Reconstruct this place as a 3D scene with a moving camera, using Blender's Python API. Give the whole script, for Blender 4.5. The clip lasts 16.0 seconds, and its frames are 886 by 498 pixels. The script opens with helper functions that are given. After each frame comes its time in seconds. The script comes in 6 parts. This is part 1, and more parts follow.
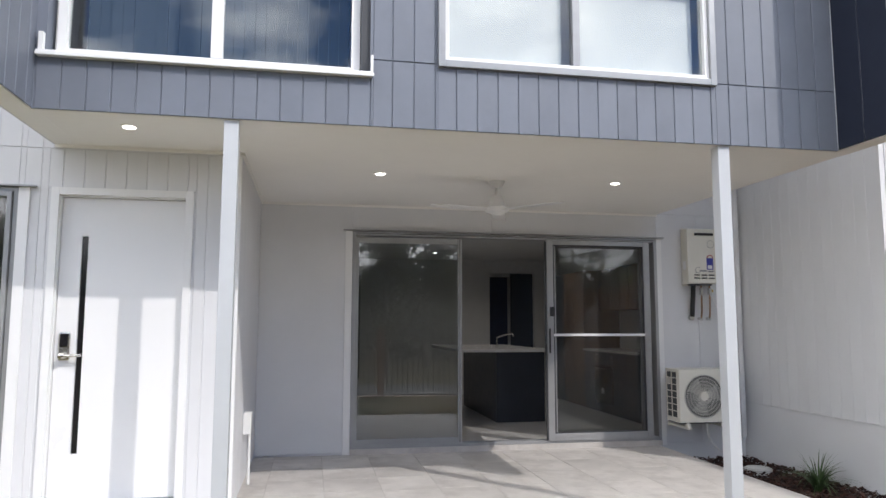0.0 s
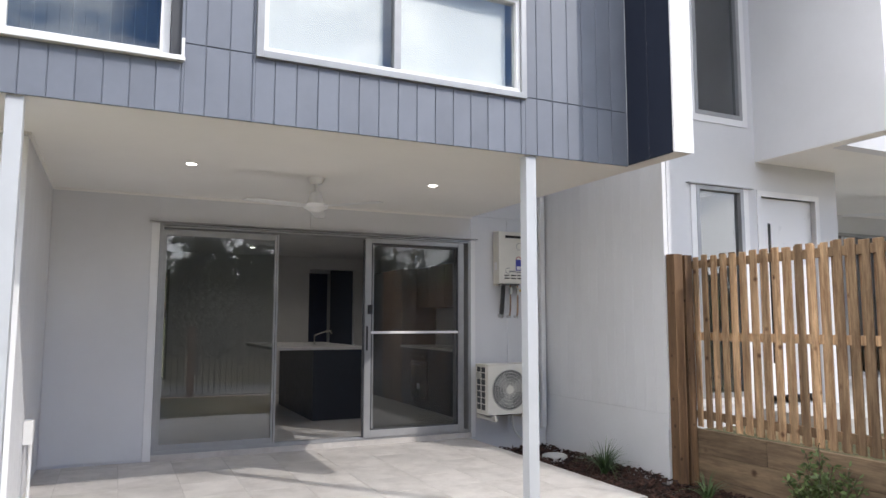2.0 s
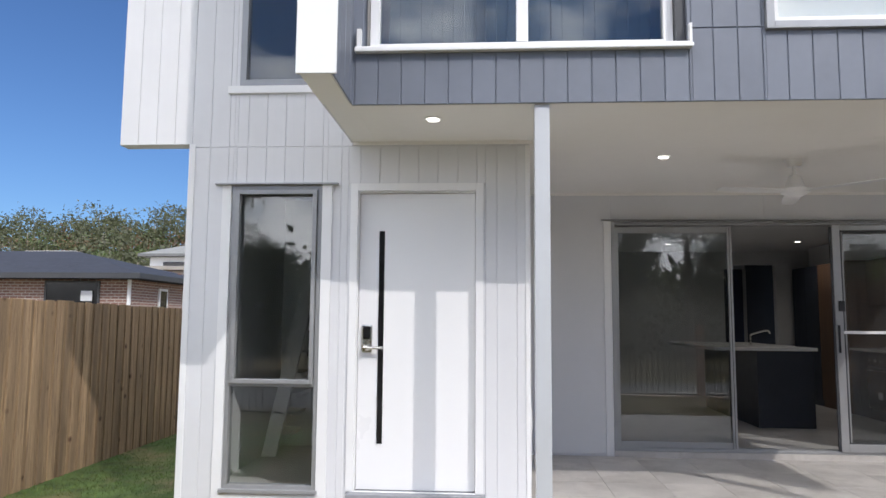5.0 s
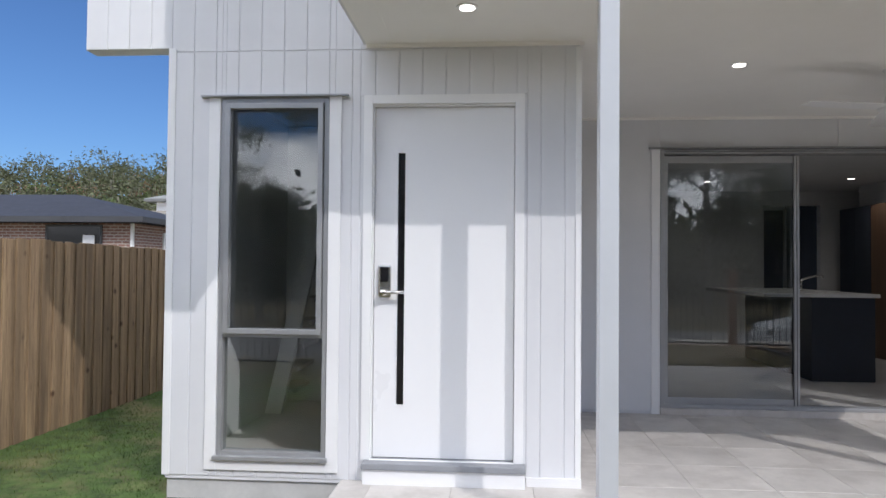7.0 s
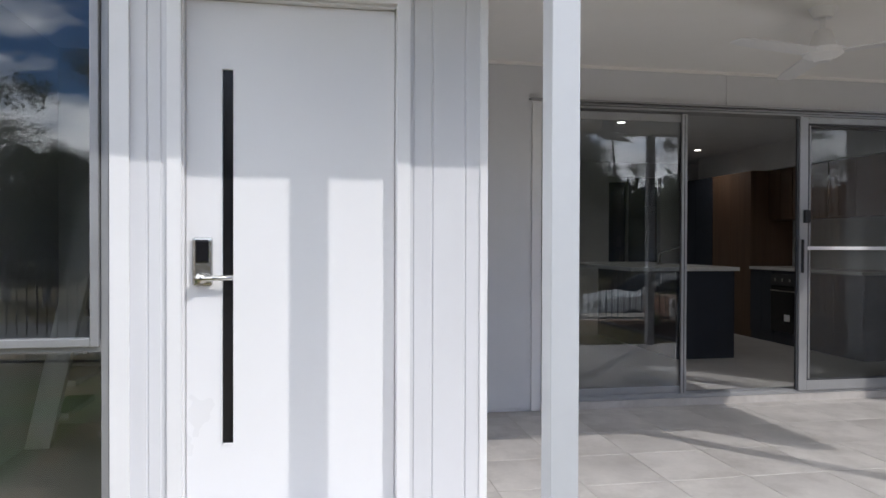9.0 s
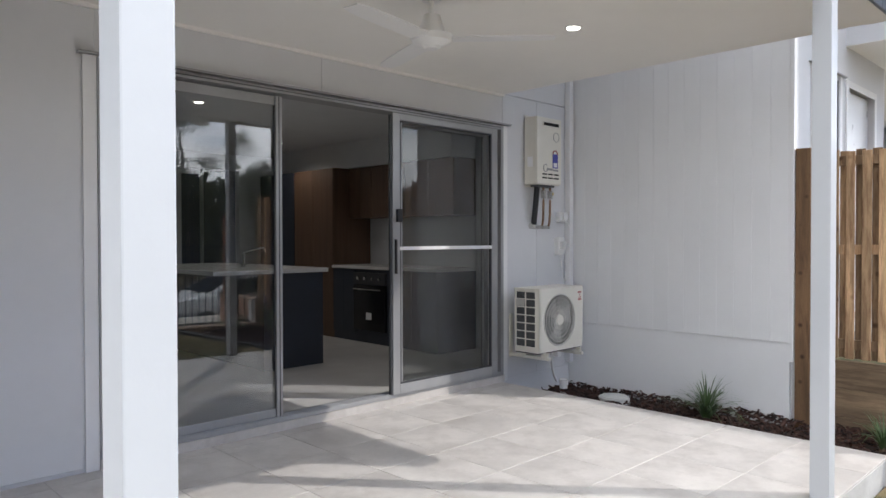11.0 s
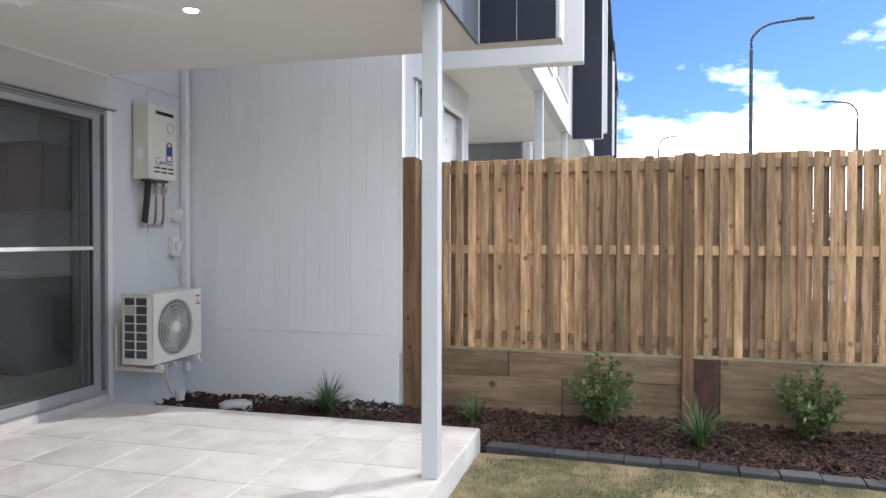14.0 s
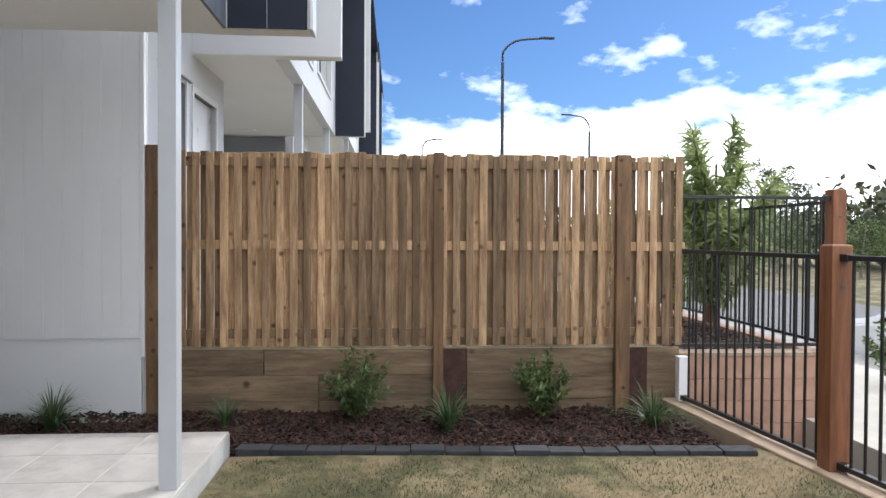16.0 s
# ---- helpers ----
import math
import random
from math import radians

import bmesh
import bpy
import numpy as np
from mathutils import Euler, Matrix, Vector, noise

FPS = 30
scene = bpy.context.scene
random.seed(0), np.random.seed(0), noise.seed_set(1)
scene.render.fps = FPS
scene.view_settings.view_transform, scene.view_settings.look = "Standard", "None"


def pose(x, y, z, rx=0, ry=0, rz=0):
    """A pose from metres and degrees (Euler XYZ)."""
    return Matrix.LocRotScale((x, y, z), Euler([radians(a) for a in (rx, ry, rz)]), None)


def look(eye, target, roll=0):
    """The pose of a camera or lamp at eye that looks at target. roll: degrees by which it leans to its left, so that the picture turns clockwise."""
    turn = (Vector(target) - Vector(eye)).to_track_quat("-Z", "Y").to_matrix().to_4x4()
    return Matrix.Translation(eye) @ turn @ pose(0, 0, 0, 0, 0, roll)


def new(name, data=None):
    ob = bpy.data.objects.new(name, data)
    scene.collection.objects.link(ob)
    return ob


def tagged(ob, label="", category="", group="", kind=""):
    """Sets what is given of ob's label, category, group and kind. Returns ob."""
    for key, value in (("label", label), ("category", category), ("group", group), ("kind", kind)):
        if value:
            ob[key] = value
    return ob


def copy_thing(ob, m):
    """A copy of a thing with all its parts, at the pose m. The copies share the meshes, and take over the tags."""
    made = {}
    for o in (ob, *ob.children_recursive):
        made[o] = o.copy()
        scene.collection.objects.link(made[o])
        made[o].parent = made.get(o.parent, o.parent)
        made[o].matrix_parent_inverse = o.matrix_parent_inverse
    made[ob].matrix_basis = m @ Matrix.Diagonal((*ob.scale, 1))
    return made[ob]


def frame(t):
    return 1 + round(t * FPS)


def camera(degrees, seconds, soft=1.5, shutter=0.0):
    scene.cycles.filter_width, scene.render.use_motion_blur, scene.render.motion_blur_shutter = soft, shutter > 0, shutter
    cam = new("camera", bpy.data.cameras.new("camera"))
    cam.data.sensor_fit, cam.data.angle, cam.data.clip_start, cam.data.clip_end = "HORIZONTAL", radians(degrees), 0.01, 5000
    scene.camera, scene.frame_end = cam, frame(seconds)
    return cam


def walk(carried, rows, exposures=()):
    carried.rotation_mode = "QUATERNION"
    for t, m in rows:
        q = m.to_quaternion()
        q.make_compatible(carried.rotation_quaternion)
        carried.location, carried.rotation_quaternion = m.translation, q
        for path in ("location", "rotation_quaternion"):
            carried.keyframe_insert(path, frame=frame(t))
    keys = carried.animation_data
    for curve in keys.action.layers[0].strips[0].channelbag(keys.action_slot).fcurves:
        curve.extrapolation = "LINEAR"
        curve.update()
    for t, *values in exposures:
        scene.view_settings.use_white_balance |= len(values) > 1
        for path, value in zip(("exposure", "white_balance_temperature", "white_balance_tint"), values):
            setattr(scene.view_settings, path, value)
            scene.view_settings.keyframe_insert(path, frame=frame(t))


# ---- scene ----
cam = camera(64.7, 16.0)
PATH = [
    (0, (0.041, 0.123, 1.299), (0.407, 2.077, 1.514), 0.1),
    (0.5, (0.073, 0.106, 1.3), (0.542, 2.038, 1.514), 0.1),
    (1, (0.093, 0.113, 1.296), (0.703, 2.006, 1.509), 0.1),
    (1.5, (0.111, 0.113, 1.295), (0.854, 1.958, 1.505), 0.1),
    (2, (0.085, 0.1, 1.316), (0.927, 1.903, 1.521), 0.1),
    (2.5, (-0.001, 0.105, 1.325), (0.883, 1.888, 1.53), 0.1),
    (3, (-0.153, 0.087, 1.334), (0.741, 1.864, 1.542), 0.2),
    (3.5, (-0.306, 0.094, 1.339), (0.503, 1.911, 1.545), 0.2),
    (3.8, (-0.403, 0.12, 1.319), (0.216, 2.01, 1.531), 0.0),
    (4, (-0.46, 0.155, 1.327), (-0.019, 2.094, 1.536), 0.1),
    (4.5, (-0.638, 0.273, 1.309), (-0.614, 2.262, 1.517), 0.2),
    (4.7, (-0.703, 0.337, 1.298), (-0.8, 2.324, 1.505), 0.3),
    (6.8, (-0.915, 1.158, 1.244), (-1.088, 3.149, 1.313), 0.5),
    (7, (-0.958, 1.247, 1.239), (-1.108, 3.24, 1.289), 0.5),
    (7.5, (-1.068, 1.566, 1.239), (-1.099, 3.566, 1.227), 0.6),
    (8, (-1.16, 1.887, 1.208), (-1.118, 3.886, 1.185), 0.7),
    (8.2, (-1.198, 2.004, 1.205), (-1.128, 4.003, 1.185), 0.6),
    (10.3, (-1.0, 3.071, 1.273), (0.097, 4.744, 1.244), -0.1),
    (10.5, (-0.966, 3.144, 1.259), (0.234, 4.743, 1.23), -0.1),
    (11, (-0.887, 3.308, 1.266), (0.514, 4.734, 1.236), -0.1),
    (11.5, (-0.847, 3.431, 1.271), (0.724, 4.669, 1.241), -0.0),
    (12, (-0.803, 3.48, 1.272), (0.906, 4.518, 1.242), 0.0),
    (12.5, (-0.798, 3.496, 1.278), (0.988, 4.395, 1.246), -0.0),
    (13, (-0.787, 3.476, 1.275), (1.052, 4.262, 1.243), -0.0),
    (13.5, (-0.781, 3.452, 1.276), (1.108, 4.108, 1.244), 0.0),
    (14, (-0.773, 3.427, 1.271), (1.161, 3.938, 1.24), 0.1),
    (14.5, (-0.749, 3.389, 1.266), (1.217, 3.753, 1.235), 0.1),
    (15, (-0.728, 3.352, 1.26), (1.262, 3.555, 1.23), 0.1),
    (15.5, (-0.722, 3.324, 1.262), (1.278, 3.348, 1.228), 0.3),
    (16, (-0.732, 3.325, 1.25), (1.263, 3.188, 1.215), 0.3),
]
walk(cam, [(t, look(eye, target, roll)) for t, eye, target, roll in PATH], [(0, 0.58, 6360, 11.5), (3.0, 0.72, 6380, 12), (4.7, 0.47, 6350, 12), (7, 0.30, 6150, 12), (8.2, 0.30, 6150, 12), (10.3, 0.62, 6330, 11), (11.2, 0.88, 6250, 11), (12.5, 1.1, 6200, 10), (13.5, 0.98, 6150, 10), (14.5, 0.8, 6150, 10), (16, 0.5, 6200, 9)])

# ---------------------------------------------------------------- light
SUN_DIR = Vector((-0.835, 1.0, -1.095)).normalized()
world = bpy.data.worlds.new("sky")
scene.world = world
world.use_nodes = True
wn, wl = world.node_tree.nodes, world.node_tree.links
wn.clear()
sky = wn.new("ShaderNodeTexSky")
sky.sky_type = "NISHITA"
sky.sun_disc = False
sky.sun_elevation = radians(40)
sky.sun_rotation = radians(140)
sky.air_density, sky.dust_density, sky.ozone_density = 1.0, 0.4, 2.5
coord = wn.new("ShaderNodeTexCoord")
sep = wn.new("ShaderNodeSeparateXYZ")
wl.new(coord.outputs["Generated"], sep.inputs[0])


def wmath(op, a, b=None, clamp=False):
    n = wn.new("ShaderNodeMath")
    n.operation, n.use_clamp = op, clamp
    for i, v in enumerate((a, b)):
        if v is None:
            continue
        if isinstance(v, (int, float)):
            n.inputs[i].default_value = v
        else:
            wl.new(v, n.inputs[i])
    return n.outputs[0]


# cloud layer: the direction is flattened on to a plane overhead
up = wmath("MAXIMUM", sep.outputs["Z"], 0.02)
den = wmath("ADD", up, 0.26)
comb = wn.new("ShaderNodeCombineXYZ")
wl.new(wmath("DIVIDE", sep.outputs["X"], den), comb.inputs[0])
wl.new(wmath("DIVIDE", sep.outputs["Y"], den), comb.inputs[1])
cn = wn.new("ShaderNodeTexNoise")
cn.inputs["Scale"].default_value, cn.inputs["Detail"].default_value, cn.inputs["Roughness"].default_value = 4.2, 12.0, 0.55
wl.new(comb.outputs[0], cn.inputs["Vector"])
# more cloud low down and towards the street side, clear overhead of the hill
east = wmath("ADD", wmath("MULTIPLY", sep.outputs["X"], 0.5), wmath("SUBTRACT", 0.45, wmath("MULTIPLY", sep.outputs["Y"], 0.8)), True)
low = wmath("MULTIPLY", wmath("MULTIPLY", wmath("SUBTRACT", 0.2, sep.outputs["Z"], True), 4.2), east)
side = wmath("SUBTRACT", wmath("MULTIPLY", sep.outputs["X"], 0.05), wmath("MULTIPLY", sep.outputs["Y"], 0.2))
# extra cloud overhead, above the visible sky, added as fill light
high = wmath("MULTIPLY", wmath("SUBTRACT", sep.outputs["Z"], 0.45, True), 1.9)
# thicker cloud to the west, out of view, added to brighten the shaded side wall
west = wmath("MULTIPLY", wmath("SUBTRACT", wmath("MULTIPLY", sep.outputs["X"], -1.0), 0.56, True), 1.6)
side = wmath("ADD", side, west)
amount = wmath("ADD", wmath("ADD", wmath("ADD", cn.outputs["Fac"], low), side), high)
mask = wmath("MULTIPLY", wmath("SUBTRACT", amount, 0.655), 3.4, True)
cmix = wn.new("ShaderNodeMix")
cmix.data_type = "RGBA"
wl.new(mask, cmix.inputs[0])
tint = wn.new("ShaderNodeMix")
tint.data_type, tint.blend_type = "RGBA", "MULTIPLY"
tint.inputs[0].default_value = 1.0
tint.inputs[7].default_value = (0.30, 0.405, 0.55, 1)
wl.new(sky.outputs[0], tint.inputs[6])
wl.new(tint.outputs[2], cmix.inputs[6])
# grey undersides here and there in the bright cloud
gn = wn.new("ShaderNodeTexNoise")
gn.inputs["Scale"].default_value, gn.inputs["Detail"].default_value = 4.5, 6.0
wl.new(comb.outputs[0], gn.inputs["Vector"])
grey = wn.new("ShaderNodeMix")
grey.data_type = "RGBA"
wl.new(wmath("MULTIPLY", wmath("SUBTRACT", gn.outputs["Fac"], 0.58), 5.0, True), grey.inputs[0])
grey.inputs[6].default_value, grey.inputs[7].default_value = (13.6, 13.7, 13.9, 1), (5.4, 5.6, 6.1, 1)
wl.new(grey.outputs[2], cmix.inputs[7])
bg = wn.new("ShaderNodeBackground")
bg.inputs["Strength"].default_value = 0.15
wl.new(cmix.outputs[2], bg.inputs["Color"])
wout = wn.new("ShaderNodeOutputWorld")
wl.new(bg.outputs[0], wout.inputs["Surface"])

sun = new("sun", bpy.data.lights.new("sun", "SUN"))
sun.data.energy, sun.data.angle, sun.data.color = 1.55, radians(0.55), (1.0, 0.95, 0.88)
sun.matrix_world = look((0, 0, 0), SUN_DIR) @ Matrix.Identity(4)

# ---------------------------------------------------------------- materials
MATS = {}


def material(name, colour, rough=0.6, metal=0.0, vary=0.06, scale=3.0, bump=0.0, bump_scale=60.0, spec=0.5, stain=None, stain_amount=0.0, stain_scale=0.8, stretch=None, random_value=0.0, emit=0.0, grain=None, island=0.0, trans=0.0, knots=0.0):
    """A painted or raw surface: base colour with fine and coarse variation, optional stains, grain and relief."""
    m = bpy.data.materials.new(name)
    m.use_nodes = True
    n, l = m.node_tree.nodes, m.node_tree.links
    b = n["Principled BSDF"]
    b.inputs["Roughness"].default_value, b.inputs["Metallic"].default_value = rough, metal
    b.inputs["Specular IOR Level"].default_value = spec
    tc = n.new("ShaderNodeTexCoord")
    mp = n.new("ShaderNodeMapping")
    l.new(tc.outputs["Object"], mp.inputs[0])
    if stretch:
        mp.inputs["Scale"].default_value = stretch
    info = n.new("ShaderNodeObjectInfo")
    shift = n.new("ShaderNodeVectorMath")
    shift.operation = "MULTIPLY_ADD"
    shift.inputs[1].default_value = (37.0, 17.0, 53.0)
    l.new(info.outputs["Random"], shift.inputs[0])
    l.new(mp.outputs[0], shift.inputs[2])
    vec = shift.outputs[0]

    def noise_tex(s, d=6.0, r=0.6):
        t = n.new("ShaderNodeTexNoise")
        t.inputs["Scale"].default_value, t.inputs["Detail"].default_value, t.inputs["Roughness"].default_value = s, d, r
        l.new(vec, t.inputs["Vector"])
        return t.outputs["Fac"]

    def blend(fac, a, bcol, kind="MIX"):
        x = n.new("ShaderNodeMix")
        x.data_type, x.blend_type = "RGBA", kind
        for i, v in ((0, fac), (6, a), (7, bcol)):
            if isinstance(v, (int, float)):
                x.inputs[i].default_value = v
            elif isinstance(v, tuple):
                x.inputs[i].default_value = (*v, 1) if len(v) == 3 else v
            else:
                l.new(v, x.inputs[i])
        return x.outputs[2]

    def ramp(fac, lo, hi):
        r = n.new("ShaderNodeMapRange")
        r.inputs[1].default_value, r.inputs[2].default_value = lo, hi
        l.new(fac, r.inputs[0])
        return r.outputs[0]

    dark = tuple(c * (1 - 2.2 * vary) for c in colour)
    light = tuple(min(1.0, c * (1 + 2.2 * vary)) for c in colour)
    col = blend(ramp(noise_tex(scale), 0.3, 0.7), dark, light)
    col = blend(ramp(noise_tex(scale * 14, 3), 0.25, 0.75), col, blend(1.0, col, (1 - vary, 1 - vary, 1 - vary), "MULTIPLY"))
    if grain:
        col = blend(ramp(noise_tex(grain[0], 4, 0.7), 0.45, 0.75), col, grain[1])
    if knots:
        sh2 = n.new("ShaderNodeVectorMath")
        sh2.operation = "MULTIPLY_ADD"
        sh2.inputs[1].default_value = (37.0, 17.0, 53.0)
        l.new(info.outputs["Random"], sh2.inputs[0])
        l.new(tc.outputs["Object"], sh2.inputs[2])
        vo = n.new("ShaderNodeTexVoronoi")
        vo.inputs["Scale"].default_value = knots
        l.new(sh2.outputs[0], vo.inputs["Vector"])
        col = blend(ramp(vo.outputs["Distance"], 0.16, 0.05), col, blend(1.0, col, (0.30, 0.22, 0.18), "MULTIPLY"))
    if stain:
        f = n.new("ShaderNodeMath")
        f.operation, f.use_clamp = "MULTIPLY", True
        f.inputs[1].default_value = stain_amount
        l.new(ramp(noise_tex(stain_scale, 7, 0.65), 0.48, 0.72), f.inputs[0])
        col = blend(f.outputs[0], col, stain)
    if random_value:
        hs = n.new("ShaderNodeHueSaturation")
        r = n.new("ShaderNodeMapRange")
        r.inputs[3].default_value, r.inputs[4].default_value = 1 - random_value, 1 + random_value
        l.new(info.outputs["Random"], r.inputs[0])
        l.new(r.outputs[0], hs.inputs["Value"])
        l.new(col, hs.inputs["Color"])
        col = hs.outputs[0]
    if island:
        geo = n.new("ShaderNodeNewGeometry")
        hs = n.new("ShaderNodeHueSaturation")
        r = n.new("ShaderNodeMapRange")
        r.inputs[3].default_value, r.inputs[4].default_value = 1 - island, 1 + island
        l.new(geo.outputs["Random Per Island"], r.inputs[0])
        l.new(r.outputs[0], hs.inputs["Value"])
        l.new(col, hs.inputs["Color"])
        col = hs.outputs[0]
    l.new(col, b.inputs["Base Color"])
    rr = n.new("ShaderNodeMapRange")
    rr.inputs[3].default_value, rr.inputs[4].default_value = max(0.02, rough - 0.08), min(1.0, rough + 0.08)
    l.new(noise_tex(scale * 3, 4), rr.inputs[0])
    l.new(rr.outputs[0], b.inputs["Roughness"])
    if bump:
        bp = n.new("ShaderNodeBump")
        bp.inputs["Strength"].default_value, bp.inputs["Distance"].default_value = bump, 0.004
        l.new(noise_tex(bump_scale, 5), bp.inputs["Height"])
        l.new(bp.outputs[0], b.inputs["Normal"])
    if trans:
        b.inputs["Transmission Weight"].default_value = 0.0
        tr = n.new("ShaderNodeBsdfTranslucent")
        l.new(col, tr.inputs["Color"])
        ms = n.new("ShaderNodeMixShader")
        ms.inputs[0].default_value = trans
        l.new(b.outputs[0], ms.inputs[1])
        l.new(tr.outputs[0], ms.inputs[2])
        l.new(ms.outputs[0], n["Material Output"].inputs["Surface"])
    if emit:
        b.inputs["Emission Color"].default_value = (1.0, 0.93, 0.82, 1)
        b.inputs["Emission Strength"].default_value = emit
    MATS[name] = m
    return m


def glass_material(name, tint_colour=(0.86, 0.9, 0.9), rough=0.0):
    m = bpy.data.materials.new(name)
    m.use_nodes = True
    b = m.node_tree.nodes["Principled BSDF"]
    b.inputs["Base Color"].default_value = (*tint_colour, 1)
    b.inputs["Transmission Weight"].default_value = 1.0
    b.inputs["Roughness"].default_value = rough
    b.inputs["IOR"].default_value = 1.75
    MATS[name] = m
    return m


def mesh_material(name):
    """Insect screen: fine dark weave that lets part of the light through."""
    m = bpy.data.materials.new(name)
    m.use_nodes = True
    n, l = m.node_tree.nodes, m.node_tree.links
    b = n["Principled BSDF"]
    b.inputs["Base Color"].default_value = (0.03, 0.032, 0.035, 1)
    b.inputs["Roughness"].default_value = 0.5
    t = n.new("ShaderNodeBsdfTransparent")
    x = n.new("ShaderNodeMixShader")
    x.inputs[0].default_value = 0.36
    l.new(t.outputs[0], x.inputs[1])
    l.new(b.outputs[0], x.inputs[2])
    l.new(x.outputs[0], n["Material Output"].inputs["Surface"])
    MATS[name] = m
    return m


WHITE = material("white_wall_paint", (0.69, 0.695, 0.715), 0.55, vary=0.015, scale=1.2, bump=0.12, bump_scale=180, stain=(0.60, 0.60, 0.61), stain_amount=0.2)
# the same wall paint, with the side wall's stronger light put into its colour
LITWHITE = material("lit_white_wall_paint", (0.83, 0.835, 0.845), 0.6, vary=0.012, scale=1.2, bump=0.12, bump_scale=180, stain=(0.72, 0.72, 0.72), stain_amount=0.2)
TRIM = material("white_gloss_trim", (0.81, 0.81, 0.815), 0.32, vary=0.012, scale=2.0, bump=0.05, bump_scale=90)
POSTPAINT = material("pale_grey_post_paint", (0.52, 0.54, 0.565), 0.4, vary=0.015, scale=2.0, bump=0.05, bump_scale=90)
LAMPPOST = material("dark_lamp_post_paint", (0.022, 0.026, 0.038), 0.5, vary=0.05, scale=4.0)
DOOR = material("white_door_paint", (0.83, 0.83, 0.84), 0.3, vary=0.004, scale=0.7)
SLATE = material("slate_cladding_paint", (0.165, 0.183, 0.226), 0.5, vary=0.04, scale=1.6, bump=0.2, bump_scale=140, stain=(0.20, 0.215, 0.255), stain_amount=0.35, stain_scale=2.0, random_value=0.05)
SOFFIT = material("soffit_paint", (0.87, 0.855, 0.825), 0.7, vary=0.012, scale=0.9, bump=0.05, bump_scale=120)
FRAME = material("grey_aluminium", (0.36, 0.365, 0.372), 0.34, metal=0.35, vary=0.03, scale=6.0)
FRAME_DARK = material("dark_track", (0.05, 0.052, 0.058), 0.45, vary=0.05)
SILLGREY = material("grey_threshold", (0.27, 0.28, 0.30), 0.5, vary=0.04, scale=8.0)
BLACK = material("black_gloss", (0.012, 0.012, 0.014), 0.15, vary=0.02)
BLACKMETAL = material("black_powdercoat", (0.014, 0.015, 0.017), 0.4, vary=0.05, scale=9.0, bump=0.1, bump_scale=200)
CHROME = material("satin_nickel", (0.62, 0.61, 0.58), 0.25, metal=1.0, vary=0.02)
COPPER = material("dull_copper_pipe", (0.30, 0.19, 0.12), 0.4, metal=0.8, vary=0.15, scale=20)
CONCRETE = material("rough_concrete", (0.52, 0.52, 0.51), 0.9, vary=0.06, scale=4.0, bump=0.7, bump_scale=28, stain=(0.38, 0.37, 0.35), stain_amount=0.4)
TILE = material("grey_porcelain_tile", (0.57, 0.54, 0.51), 0.42, vary=0.07, scale=2.6, bump=0.05, bump_scale=60, stain=(0.40, 0.37, 0.345), stain_amount=0.85, stain_scale=4.0, random_value=0.05)
GROUT = material("pale_grout", (0.48, 0.455, 0.43), 0.9, vary=0.05)
FLOORIN = material("indoor_tile", (0.56, 0.545, 0.53), 0.35, vary=0.05, scale=2.0, random_value=0.03)
CREAM = material("cream_enamel", (0.74, 0.72, 0.65), 0.38, vary=0.015, scale=4.0)
GRILLE = material("pale_grille_plastic", (0.55, 0.54, 0.50), 0.5, vary=0.03)
FINS = material("grey_heat_fins", (0.10, 0.105, 0.11), 0.5, metal=0.4, vary=0.1, scale=40)
RED = material("dull_red_print", (0.42, 0.10, 0.10), 0.5)
BLUE = material("blue_print", (0.05, 0.06, 0.35), 0.5)
GREYPRINT = material("grey_print", (0.30, 0.30, 0.30), 0.5)
PVC = material("white_pvc", (0.78, 0.78, 0.77), 0.4, vary=0.02)
PINE = material("treated_pine", (0.43, 0.285, 0.16), 0.75, vary=0.2, scale=2.5, bump=0.6, bump_scale=30, stretch=(7, 7, 0.7), random_value=0.55, knots=5.5, grain=(6.0, (0.17, 0.085, 0.042)), stain=(0.14, 0.075, 0.04), stain_amount=0.6, stain_scale=1.6)
PINE_DARK = material("weathered_post_timber", (0.19, 0.11, 0.055), 0.8, vary=0.2, scale=2.5, bump=0.8, bump_scale=22, stretch=(6, 6, 0.6), random_value=0.2, knots=7.0, grain=(5.0, (0.075, 0.04, 0.022)), stain=(0.05, 0.03, 0.02), stain_amount=0.7, stain_scale=2.4)
SLEEPER = material("retaining_sleeper_timber", (0.235, 0.165, 0.10), 0.85, vary=0.18, scale=2.2, bump=0.8, bump_scale=26, stretch=(6, 0.6, 6), random_value=0.16, knots=4.0, grain=(6.0, (0.11, 0.07, 0.042)), stain=(0.09, 0.06, 0.04), stain_amount=0.7, stain_scale=2.0)
STEEL = material("rusty_steel_channel", (0.075, 0.035, 0.026), 0.7, metal=0.3, vary=0.2, scale=12)
MERBAU = material("oiled_hardwood", (0.25, 0.10, 0.045), 0.55, vary=0.12, scale=3.0, bump=0.3, bump_scale=30, stretch=(6, 6, 0.5), grain=(5.0, (0.14, 0.05, 0.022)))
LAPPED = material("lapped_paling_timber", (0.33, 0.225, 0.13), 0.85, vary=0.18, scale=2.5, bump=0.8, bump_scale=30, stretch=(8, 8, 0.6), random_value=0.25, knots=4.5, grain=(5.0, (0.11, 0.07, 0.04)), stain=(0.12, 0.08, 0.05), stain_amount=0.6, stain_scale=2.0)
SOIL = material("dark_soil", (0.055, 0.03, 0.02), 0.95, vary=0.3, scale=14, bump=1.0, bump_scale=40)
